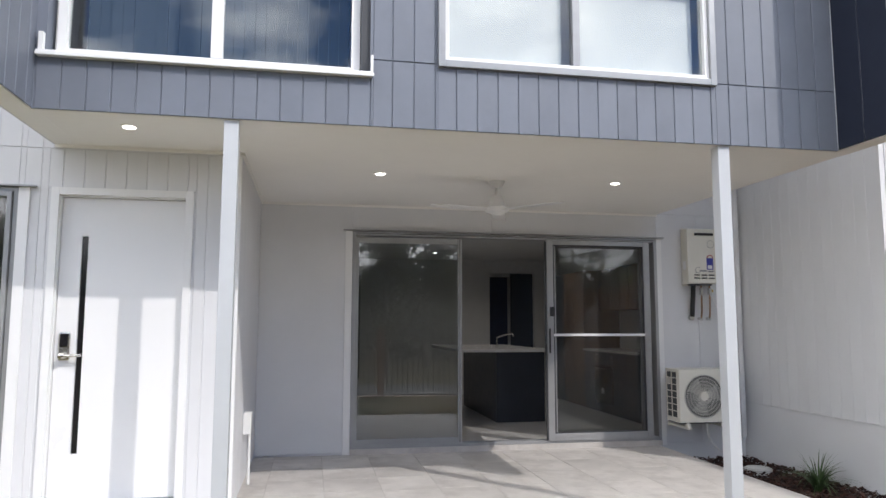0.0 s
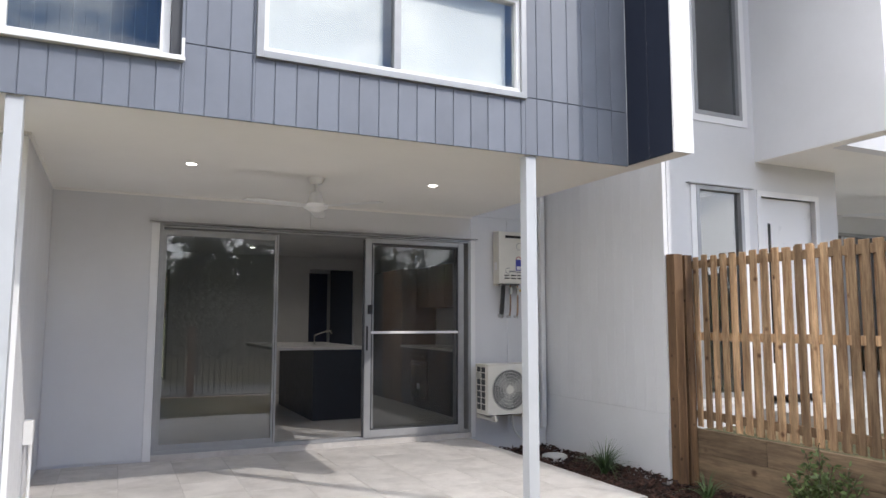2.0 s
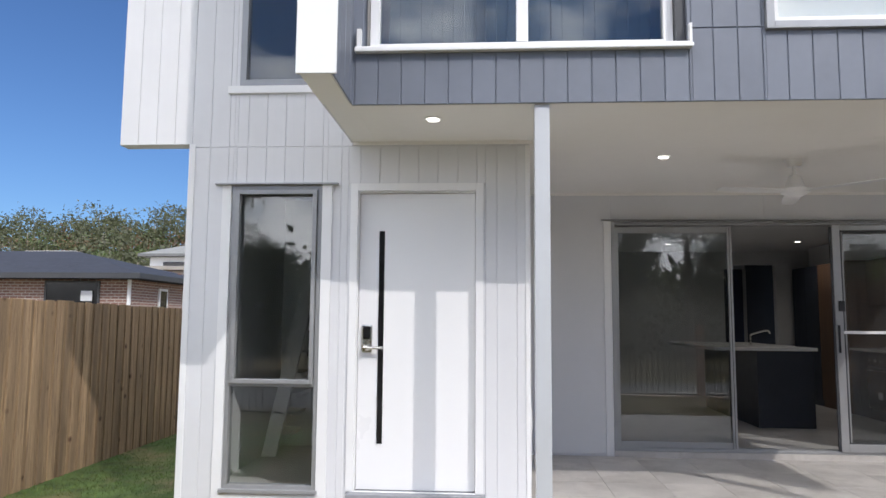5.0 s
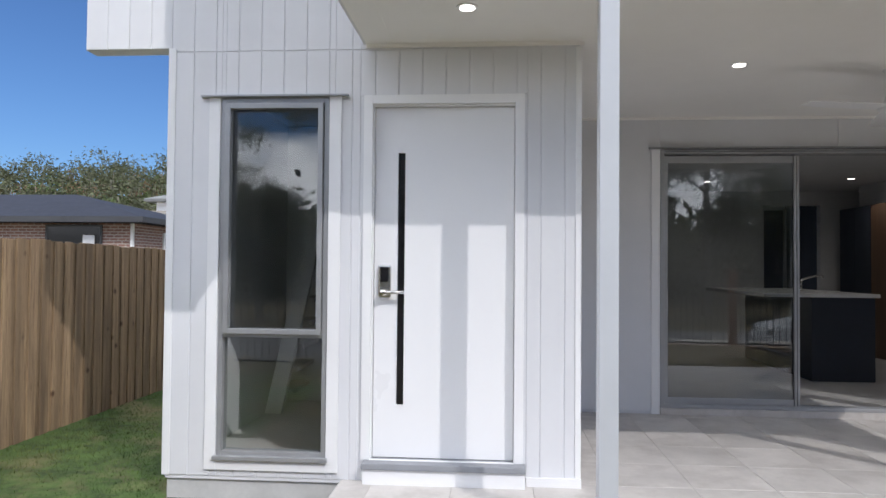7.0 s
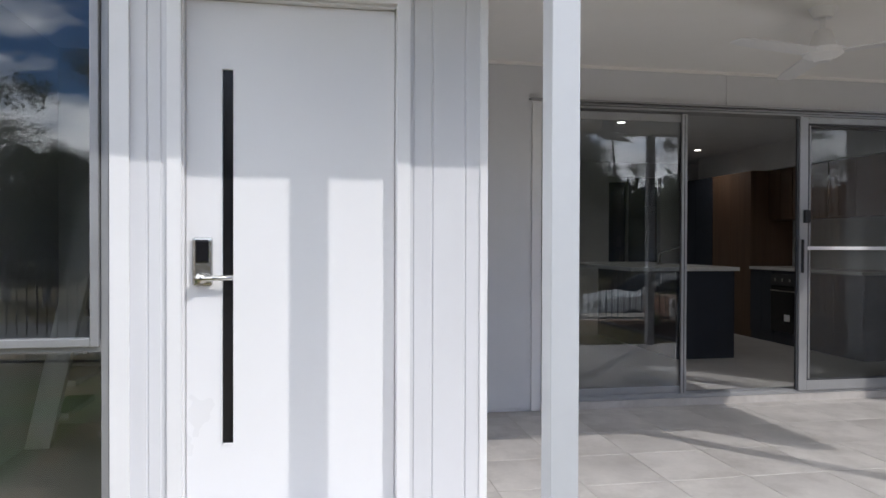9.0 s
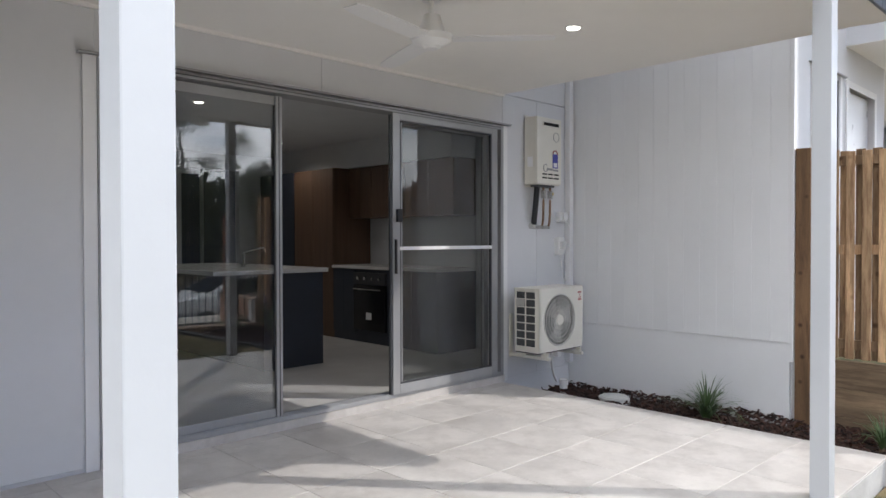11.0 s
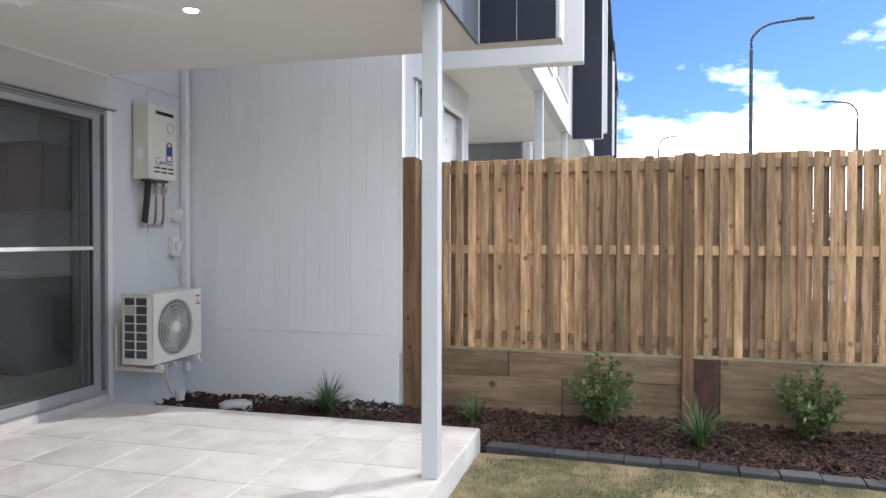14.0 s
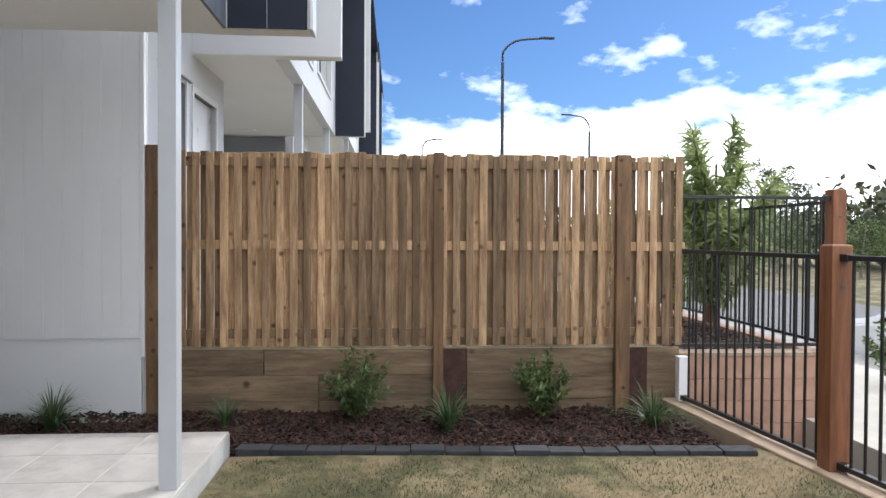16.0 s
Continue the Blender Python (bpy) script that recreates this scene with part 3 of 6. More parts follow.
hung("strip_frame", ring(-1.537, -1.485, 0.424, 1.911, LEAF_Y - 0.003, LEAF_Y + 0.015, 0.005), TRIM, d)
hung("threshold", boxes((-1.712, -0.782, DY - 0.085, DY + 0.10, 0.086, 0.122), bevel=0.006), SILLGREY, d, "grey door threshold")
lock = hung("lock", boxes((-1.643, -1.567, LEAF_Y - 0.022, LEAF_Y, 1.055, 1.245), bevel=0.012), CHROME, d, "keypad lock with brushed silver plate")
hung("keypad", boxes((-1.630, -1.580, LEAF_Y - 0.028, LEAF_Y - 0.02, 1.145, 1.235), bevel=0.006), BLACK, lock, "black glass keypad")
bm = cyl(bmesh.new(), (-1.605, LEAF_Y - 0.02, 1.085), (-1.605, LEAF_Y - 0.065, 1.085), 0.022)
cyl(bm, (-1.605, LEAF_Y - 0.055, 1.085), (-1.485, LEAF_Y - 0.058, 1.088), 0.011, 0.009)
hung("door_handle", bm, CHROME, lock, smooth=True)

# ---------------------------------------------------------------- entry window
def casement(name, x0, x1, z0, z1, y, label, transom=None, frame=0.045, mat=FRAME, glass=GLASS, proud=0.03):
    wdw = empty(name, (x0 + x1) / 2, y, z0, label, "window", kind="structure")
    hung("window_frame", ring(x0, x1, z0, z1, y - 0.01, y + 0.08, frame if not transom else 0.028, bevel=0.003), mat, wdw)
    if transom:
        hung("transom", boxes((x0 + 0.028, x1 - 0.028, y - 0.008, y + 0.078, transom - 0.022, transom + 0.022), bevel=0.003), mat, wdw)
        hung("sash", ring(x0 + 0.032, x1 - 0.032, transom, z1 - 0.032, y - proud, y + 0.02, 0.03, bevel=0.003), mat, wdw)
        for a, b in ((z0 + 0.028, transom - 0.022), (transom + 0.022, z1 - 0.028)):
            g = hung("pane", boxes((x0 + 0.028, x1 - 0.028, y + 0.03, y + 0.036, a, b)), glass, wdw)
            g.visible_shadow = False
    else:
        g = hung("pane", boxes((x0 + frame, x1 - frame, y + 0.03, y + 0.036, z0 + frame, z1 - frame)), glass, wdw)
        g.visible_shadow = False
    return wdw


wd = casement("window_1", -2.585, -1.935, 0.12, 2.222, DY + 0.005, "tall grey aluminium window with a fixed pane below", 0.835)
hung("window_sill", boxes((-2.60, -1.92, DY - 0.035, DY + 0.02, 0.10, 0.125), bevel=0.004), FRAME, wd)
hung("trim_board", boxes((-2.655, -2.588, DY - 0.014, DY - 0.0005, 0.04, 2.23), (-1.932, -1.862, DY - 0.014, DY - 0.0005, 0.04, 2.23), (-2.588, -1.932, DY - 0.0135, DY - 0.0005, 0.04, 0.098), bevel=0.002), TRIM, wd, "white flat trim boards")
hung("head_flashing", boxes((-2.70, -1.82, DY - 0.04, DY, 2.228, 2.238)), FRAME, wd)
wd = casement("window_2", -2.56, -1.90, 2.96, 4.9, DY + 0.005, "tall grey aluminium upper window", None)
hung("window_sill", boxes((-2.64, -1.84, DY - 0.02, DY + 0.005, 2.90, 2.955), bevel=0.003), TRIM, wd)

# ---------------------------------------------------------------- upper facade windows
wd = empty("window_3", -0.56, FY, 2.85, "wide upper sliding window with a white sill", "window", kind="structure")
yb = FY + 0.10
hung("window_frame", ring(-1.47, 0.31, 2.865, 4.6, yb - 0.02, yb + 0.05, 0.055, bevel=0.003), TRIM, wd)
hung("mullion", boxes((-0.60, -0.53, yb - 0.025, yb + 0.04, 2.92, 4.545), bevel=0.003), TRIM, wd)
for a, b in ((-1.415, -0.60), (-0.53, 0.255)):
    g = hung("pane", boxes((a, b, yb + 0.012, yb + 0.018, 2.92, 4.545)), GLASSTINT, wd)
    g.visible_shadow = False
hung("window_sill", boxes((-1.54, 0.385, FY - 0.035, yb - 0.02, 2.83, 2.862), (-1.54, 0.392, FY - 0.045, FY - 0.03, 2.828, 2.852), bevel=0.004), TRIM, wd)
hung("reveal", boxes((0.312, 0.37, FY + 0.03, yb + 0.04, 2.864, 4.6)), FRAME_DARK, wd, "dark side reveal")
hung("side_upstand", boxes((-1.53, -1.505, FY - 0.03, FY + 0.02, 2.862, 2.97), (0.372, 0.388, FY - 0.03, FY + 0.015, 2.862, 2.97)), TRIM, wd)
# pleated sheet added behind the glass, the reflected sky put into its blue grey
cur = bmesh.new()
for k in range(24):
    box(cur, -1.40 + k * 0.069, -1.333 + k * 0.069, yb + 0.30 + 0.008 * math.sin(k * 1.9), yb + 0.32 + 0.008 * math.sin(k * 1.9), SOFF + 0.201, 4.62)
thing("curtain", cur, REFLECTION_SHEET, "blue grey pleated sheet giving the upper window its reflected sky tone", "curtain")

wd = empty("window_4", 1.77, FY, 2.93, "upper sliding window in a projecting grey surround", "window", kind="structure")
hung("surround", ring(0.80, 2.74, 2.93, 3.73, FY - 0.03, FY + 0.12, 0.045, bevel=0.003), FRAME, wd)
hung("window_frame", ring(0.845, 2.695, 2.975, 3.685, FY - 0.005, FY + 0.07, 0.03, bevel=0.003), TRIM, wd)
hung("mullion", boxes((1.71, 1.76, FY - 0.004, FY + 0.06, 3.006, 3.654), bevel=0.003), FRAME, wd)
for a, b in ((0.876, 1.71), (1.76, 2.664)):
    g = hung("pane", boxes((a, b, FY + 0.03, FY + 0.036, 3.006, 3.654)), GLASS, wd)
    g.visible_shadow = False
for a, b in ((0.87, 1.66), (1.78, 2.62)):
    thing("roller_blind", boxes((a, b, FY + 0.085, FY + 0.089, 2.99, 3.69)), BLIND, "white roller blind drawn down behind the glass", "blind", "upper window blinds")

# ---------------------------------------------------------------- sliding door
sd = empty("door_2", 2.13, GY, 0.0, "grey aluminium sliding patio door standing half open", "door", kind="structure")
hung("door_frame", ring(0.445, 3.825, 0.055, 2.255, GY - 0.02, GY + 0.12, 0.034, wb=0.027, bevel=0.003), FRAME, sd)
hung("track", boxes((0.48, 3.79, GY - 0.015, GY - 0.003, 0.0822, 0.09), (0.48, 3.79, GY + 0.02, GY + 0.03, 0.0822, 0.09), (0.48, 3.79, GY + 0.06, GY + 0.07, 0.0822, 0.09)), FRAME, sd)
hung("step_tile", boxes((0.445, 3.825, GY - 0.03, GY - 0.004, 0.0, 0.0545)), TILE, sd)


def leaf(x0, x1, y, stile, name, glass=GLASSTINT, bottom=0.085):
    p = hung(name, ring(x0, x1, 0.082, 2.205, y, y + 0.035, stile, wb=bottom, wt=0.06, bevel=0.003), FRAME, sd)
    g = hung("pane", boxes((x0 + stile, x1 - stile, y + 0.015, y + 0.021, 0.082 + bottom, 2.145)), glass, p)
    g.visible_shadow = False
    return p


leaf(0.479, 1.60, GY + 0.012, 0.036, "fixed_panel", GLASSTINT, 0.06)
leaf(2.60, 3.70, GY + 0.052, 0.06, "sliding_panel", GLASS, 0.07)
hung("interlock", boxes((1.555, 1.60, GY - 0.005, GY + 0.011, 0.082, 2.205), bevel=0.003), FRAME, sd)
scr = hung("screen_door", ring(2.53, 3.725, 0.082, 2.215, GY - 0.038, GY - 0.006, 0.072, wb=0.075, wt=0.05, bevel=0.004), FRAME, sd)
# dark ring added for the shaded gap inside the screen door's stiles
hung("gasket", ring(2.602, 3.653, 0.157, 2.165, GY - 0.031, GY - 0.012, 0.013), FRAME_DARK, scr, "dark ring standing in for a shaded gap")
hung("glazing_bead", boxes((2.620, 2.631, GY - 0.03, GY - 0.014, 0.172, 2.15)), FRAME, scr)
hung("meeting_seal", boxes((2.512, 2.529, GY - 0.03, GY - 0.008, 0.09, 2.2)), FRAME_DARK, sd, "dark strip at the meeting edge")
# thin dark strips standing proud, in place of shaded grooves
hung("interlock_groove", boxes((1.574, 1.581, GY - 0.0065, GY - 0.0048, 0.09, 2.2)), FRAME_DARK, sd)
hung("head_groove", boxes((0.48, 3.79, GY - 0.0215, GY - 0.0198, 2.236, 2.242)), FRAME_DARK, sd)
hung("mid_rail", boxes((2.602, 3.653, GY - 0.036, GY - 0.008, 1.178, 1.205), bevel=0.003), TRIM, scr)
bm = bmesh.new()
bm.faces.new([bm.verts.new(c) for c in ((2.602, GY - 0.022, 0.157), (3.653, GY - 0.022, 0.157), (3.653, GY - 0.022, 2.165), (2.602, GY - 0.022, 2.165))])
m_ = hung("insect_mesh", bm, SCREEN, scr)
hung("latch", boxes((2.56, 2.61, GY - 0.062, GY - 0.038, 1.39, 1.49), bevel=0.006), BLACKMETAL, scr, "black latch")
hung("pull_handle", boxes((2.545, 2.563, GY - 0.052, GY - 0.038, 1.0, 1.26), bevel=0.003), BLACKMETAL, scr, "black pull")
hung("trim_board", boxes((0.372, 0.444, GY - 0.014, GY - 0.001, 0.0, 2.262), (3.826, 3.885, GY - 0.014, GY - 0.001, 0.0, 2.262), bevel=0.002), TRIM, sd, "white flat trim boards")
hung("head_flashing", boxes((0.35, 3.905, GY - 0.045, GY + 0.0, 2.264, 2.276)), FRAME, sd)

# ---------------------------------------------------------------- indoors
FZ = 0.05
thing("floor_indoor", boxes((-2.8, 4.85, GY + 0.10, 13.2, -0.3, FZ), (-2.8, -0.62, DY + 0.14, GY + 0.10, -0.3, FZ)), FLOORIN, "pale grey tiled indoor floor", "floor", kind="structure")
thing("ceiling_indoor", boxes((-2.8, 4.85, GY + 0.13, 13.2, 2.47, 2.52), (-2.8, -0.62, DY + 0.14, GY + 0.13, 2.47, 2.52)), PLASTER, "plain white indoor ceiling", "ceiling", kind="structure")
core("wall_indoor_back", "-y", 12.6, 0.12, -2.8, 4.85, FZ, 2.47, PLASTER, ((0.05, 0.89, 0.35, 2.17), (3.25, 4.11, FZ, 2.25)), "plain indoor wall with a window and a dark doorway")
thing("wall_indoor_side", boxes((4.78, 4.9, GY + 0.14, 12.6, FZ, 2.47), (-0.62, -0.54, 7.6, 12.6, FZ, 2.47)), PLASTER, "plain indoor side wall", "wall", kind="structure")
core("wall_house_back", "-y", 13.2, 0.12, -2.93, 4.9, -0.3, TOP, WHITE, ((-0.15, 1.05, 0.25, 2.27),), "back wall closing the house")
bw = thing("window_back", ring(0.05, 0.89, 0.35, 2.17, 12.61, 12.68, 0.045, bevel=0.003), FRAME, "grey framed tall back window", "window", kind="structure")
part("transom", boxes((0.095, 0.845, 12.615, 12.675, 1.36, 1.5)), FRAME_DARK, bw)
g = part("pane", boxes((0.095, 0.845, 12.642, 12.648, 0.395, 2.125)), GLASS, bw)
g.visible_shadow = False
isl = empty("kitchen_island", 2.73, 9.8, FZ, "dark navy kitchen island cabinet", "kitchen island")
hung("body", boxes((2.41, 3.06, 9.0, 11.0, FZ, 0.945), bevel=0.002), NAVY, isl)
hung("kickboard", boxes((2.45, 3.02, 9.03, 10.97, FZ - 0.0, FZ + 0.09)), BLACK, isl)
bt = thing("island_benchtop", boxes((1.90, 3.09, 8.95, 11.05, 0.9455, 0.985), bevel=0.003), STONETOP, "white stone top lying on the island", "benchtop")
sk = empty("sink_tap", 2.62, 9.75, 0.985, "chrome gooseneck mixer tap on the island top", "tap")
part("spout", tube(bmesh.new(), bend([(0, 0, 0), (0, 0, 0.1), (0.02, 0, 0.14), (0.2, -0.02, 0.19), (0.24, -0.02, 0.15)]), 0.012), CHROME, sk, smooth=True)
part("base_ring", cyl(bmesh.new(), (0, 0, 0), (0, 0, 0.03), 0.025), CHROME, sk)
for yy, wh in ((8.96, 0.4), (9.66, 0.3), (10.18, 0.22)):
    c = empty("base_cabinet", 4.48, yy, FZ, "dark navy base cabinet against the kitchen wall", "cabinet", "kitchen base cabinets")
    part("body", boxes((-0.28, 0.3, -wh + 0.002, wh - 0.002, 0.0, 0.86)), NAVY, c)
    if yy != 9.66:
        part("door", boxes((-0.30, -0.282, -wh + 0.006, -0.003, 0.1, 0.85), bevel=0.002), NAVY, c)
        part("door", boxes((-0.30, -0.282, 0.003, wh - 0.006, 0.1, 0.85), bevel=0.002), NAVY, c)
thing("kitchen_benchtop", boxes((4.16, 4.78, 8.56, 10.395, 0.9105, 0.945), bevel=0.003), STONETOP, "white stone worktop along the kitchen wall", "benchtop")
ov = empty("oven", 4.17, 9.66, FZ, "black built-in oven with a steel control strip", "oven")
part("door", boxes((-0.02, 0.008, -0.29, 0.29, 0.15, 0.68), bevel=0.004), BLACK, ov)
part("control_panel", boxes((-0.02, 0.008, -0.29, 0.29, 0.69, 0.82), bevel=0.003), FRAME_DARK, ov)
for k in range(4):
    part("knob", cyl(bmesh.new(), (-0.02, -0.2 + k * 0.13, 0.755), (-0.04, -0.2 + k * 0.13, 0.755), 0.02), CHROME, ov)
part("handle", tube(bmesh.new(), [(-0.05, -0.25, 0.63), (-0.05, 0.25, 0.63)], 0.009), CHROME, ov)
part("sticker", boxes((-0.0215, -0.0205, -0.05, 0.05, 0.28, 0.36)), TRIM, ov, "small white sticker")
thing("splashback", boxes((4.765, 4.78, 8.56, 10.395, 0.946, 1.52)), SPLASH, "white tiled splashback over the worktop", "splashback")
for yy, wh in ((8.96, 0.4), (9.66, 0.3), (10.18, 0.22)):
    c = empty("wall_cabinet", 4.6, yy, 1.52, "walnut laminate overhead cabinet", "cabinet", "kitchen wall cabinets")
    part("body", boxes((-0.15, 0.175, -wh + 0.002, wh - 0.002, 0.0, 0.62)), WOODGRAIN, c)
    part("door", boxes((-0.168, -0.152, -wh + 0.006, -0.003, 0.0, 0.62), bevel=0.002), WOODGRAIN, c)
    part("door", boxes((-0.168, -0.152, 0.003, wh - 0.006, 0.0, 0.62), bevel=0.002), WOODGRAIN, c)
thing("bulkhead", boxes((4.40, 4.78, 8.56, 12.0, 2.1455, 2.47)), PLASTER, "plain bulkhead above the overhead cabinets", "wall", kind="structure")
# the navy one replaces a fridge recess, whose darkness is in its colour
for yy, mt, lab in ((10.83, WOODGRAIN, "tall walnut laminate pantry cabinet"), (11.70, NAVY, "tall navy cabinet in place of the dark fridge recess")):
    tc_ = empty("tall_cabinet", 4.48, yy, FZ, lab, "cabinet", "tall kitchen cabinets")
    part("body", boxes((-0.28, 0.3, -0.43, 0.43, 0.0, 2.09)), mt, tc_)
    for a, b in ((-0.428, -0.003), (0.003, 0.428)):
        part("door", boxes((-0.299, -0.282, a, b, 0.1, 2.085), bevel=0.002), mt, tc_)
thing("inner_door", boxes((3.2, 3.70, 13.0, 13.04, FZ, 2.2)), material("dark_blue_door", (0.02, 0.03, 0.07), 0.5), "dark blue inner door in the passage", "door")
thing("trim_passage", boxes((3.70, 3.75, 12.98, 13.04, FZ, 2.2)), FRAME, "pale door jamb in the dark passage", "trim", kind="structure")
thing("wall_passage", boxes((3.78, 4.78, 13.05, 13.1, FZ, 2.47)), NAVY, "dark passage wall", "wall", kind="structure")
# staircase behind the entry window
st = empty("staircase", -2.3, 6.6, FZ, "white painted indoor stair rising behind the window", "staircase")
bm = bmesh.new()
f1 = [bm.verts.new((x, 6.75, z)) for x, y, z in ((-2.79, 0, FZ), (-2.66, 0, FZ), (-2.14, 0, 2.46), (-2.27, 0, 2.46))]
f2 = [bm.verts.new((v.co.x, 6.81, v.co.z)) for v in f1]
bm.faces.new(f1), bm.faces.new(f2[::-1])
for k in range(4):
    bm.faces.new((f1[k], f2[k], f2[(k + 1) % 4], f1[(k + 1) % 4]))
hung("stringer", bm, PLASTER, st)
for k in range(9):
    hung("tread", boxes((-2.74 + k * 0.04, -2.58 + k * 0.04, 6.82, 7.31, 0.2 + k * 0.185, 0.235 + k * 0.185)), PLASTER, st)
thing("wall_stair", boxes((-2.8, -0.62, 7.32, 7.44, FZ, 2.47)), PLASTER, "plain wall behind the stair", "wall", kind="structure")

# downlights
def downlight(x, y, z, label, ceiling_z=SOFF):
    dl = empty("downlight", x, y, z, label, "ceiling light", "downlights")
    bm = cyl(bmesh.new(), (0, 0, -0.006), (0, 0, 0.0), 0.052, 0.055, 24)
    part("rim", bm, TRIM, dl)
    part("diffuser", cyl(bmesh.new(), (0, 0, -0.010), (0, 0, -0.0065), 0.038, None, 24), LAMPGLOW, dl)
    return dl


def lamp_under(x, y, z, watts):
    s = new("downlight_lamp", bpy.data.lights.new("downlight_lamp", "SPOT"))
    s.data.energy, s.data.spot_size, s.data.spot_blend, s.data.shadow_soft_size, s.data.color = watts, radians(150), 0.6, 0.05, (1.0, 0.92, 0.82)
    s.matrix_world = pose(x, y, z - 0.02)


for x, y in ((1.9, 9.2), (3.7, 8.6), (2.0, 11.3), (3.8, 11.0)):
    lamp_under(x, y, 2.469, 8.0)
for x, y in ((0.572, 5.77), (2.632, 5.77), (-1.108, 4.70)):
    downlight(x, y, SOFF - 0.0005, "lit round recessed downlight in the soffit")
for x, y in ((1.9, 9.2), (3.7, 8.6), (2.0, 11.3), (3.8, 11.0)):
    downlight(x, y, 2.469, "lit round recessed downlight in the indoor ceiling")
# ---------------------------------------------------------------- wall plant: heater, air conditioner, pipes
def water_heater():
    h = empty("water_heater", 4.30, 7.28, 1.755, "cream wall-hung gas water heater", "water heater")
    x0, x1, z1 = -0.182, 0.182, 0.612
    part("back_plate", boxes((x0 + 0.01, x1 - 0.01, 0.06, 0.068, -0.02, z1 + 0.02)), CREAM, h)
    part("body", boxes((x0 + 0.006, x1 - 0.006, -0.065, 0.06, 0.0, z1), bevel=0.006), CREAM, h)
    part("front_cover", boxes((x0, x1, -0.085, -0.064, 0.004, z1 - 0.002), bevel=0.01), CREAM, h)
    part("flue_slot", boxes((-0.095, 0.135, -0.092, -0.084, 0.535, 0.565), bevel=0.004), BLACK, h, "black flue slot")
    part("flue_lip", ring(-0.105, 0.145, 0.527, 0.573, -0.094, -0.0845, 0.008), CREAM, h)
    bm = bmesh.new()
    tube(bm, [(0.10 + 0.042 * math.cos(a), -0.086, 0.44 + 0.042 * math.sin(a)) for a in [k * math.tau / 24 for k in range(25)]], 0.0025, 5)
    part("badge_ring", bm, GREYPRINT, h, "faint round emblem")
    part("energy_label", boxes((0.045, 0.125, -0.0868, -0.0852, 0.155, 0.285)), BLUE, h, "blue and white energy rating label")
    part("label_panel", boxes((0.058, 0.112, -0.0878, -0.0869, 0.165, 0.205)), TRIM, h)
    bm = bmesh.new()
    tube(bm, [(0.085 + 0.034 * math.cos(a), -0.0868, 0.283 + 0.034 * math.sin(a)) for a in [k * math.pi / 12 for k in range(13)]], 0.006, 5)
    part("label_arch", bm, RED, h)
    bm = bmesh.new()
    tube(bm, [(-0.06 + 0.032 * math.cos(a), -0.087, 0.150 + 0.032 * math.sin(a)) for a in [0.9 + k * 0.25 for k in range(20)]], 0.0035, 5)
    box(bm, -0.045, 0.045, -0.0868, -0.0852, 0.132, 0.152)
    box(bm, 0.055, 0.13, -0.0868, -0.0852, 0.128, 0.144)
    part("logo", bm, GREYPRINT, h, "small dark printed mark")
    for k in range(3):
        for j in range(2):
            part("louvre", boxes((-0.108 + k * 0.088, -0.042 + k * 0.088, -0.0885, -0.084, 0.055 + j * 0.034, 0.067 + j * 0.034)), BLACK, h)
    part("side_plate", boxes((x0 + 0.0045, x0 + 0.0065, -0.03, 0.03, 0.16, 0.25)), TRIM, h, "small white rating plate")
    part("bottom_plate", boxes((-0.12, 0.12, -0.05, 0.04, -0.018, 0.0)), FINS, h)
    # pipework under it
    part("insulated_pipe", tube(bmesh.new(), bend([(-0.075, 0.0, -0.01), (-0.078, 0.01, -0.15), (-0.085, 0.03, -0.36)]), 0.026, 12), BLACKMETAL, h, "black insulated pipe", smooth=True)
    for x in (0.02, 0.12):
        part("copper_pipe", tube(bmesh.new(), bend([(x, 0.0, -0.01), (x, 0.0, -0.2), (x - 0.003, 0.01, -0.36), (x - 0.005, 0.06, -0.385)]), 0.0105, 10), COPPER, h, smooth=True)
        part("valve", boxes((x - 0.016, x + 0.016, -0.018, 0.018, -0.12, -0.045), bevel=0.004), CHROME, h)
        part("elbow", cyl(bmesh.new(), (x - 0.005, 0.01, -0.385), (x - 0.005, 0.066, -0.385), 0.017), CHROME, h)
    part("elbow", cyl(bmesh.new(), (-0.09, 0.02, -0.375), (-0.09, 0.066, -0.375), 0.028), CHROME, h)
    part("gas_cock", boxes((0.128, 0.158, -0.012, 0.012, -0.09, -0.06)), material("brass_handle", (0.55, 0.38, 0.08), 0.4, metal=0.6), h)
    part("flex_cord", tube(bmesh.new(), bend([(0.15, 0.02, -0.02), (0.19, 0.05, -0.16), (0.26, 0.066, -0.27), (0.30, 0.06, -0.3), (0.40, 0.03, -0.28)]), 0.0045, 6), PVC, h, smooth=True)


water_heater()


def power_point(x, z, label, big):
    p = empty("outlet_box", x, GY, z, label, "electrical box", "outdoor outlets")
    s = 0.05
    part("case", boxes((-s, s, -0.055, 0.0, -0.085 if big else -0.05, 0.085 if big else 0.05), bevel=0.006), PVC, p)
    part("hood", boxes((-0.035, 0.035, -0.085, -0.055, -0.03, 0.045), bevel=0.008), PVC, p)
    return p


power_point(4.665, 1.47, "white weatherproof power outlet on the wall", False)
power_point(4.64, 1.19, "white isolator box on the wall", True)
c = empty("cable_loop", 4.66, GY - 0.03, 1.0, "loose white electrical cable on the wall", "cable")
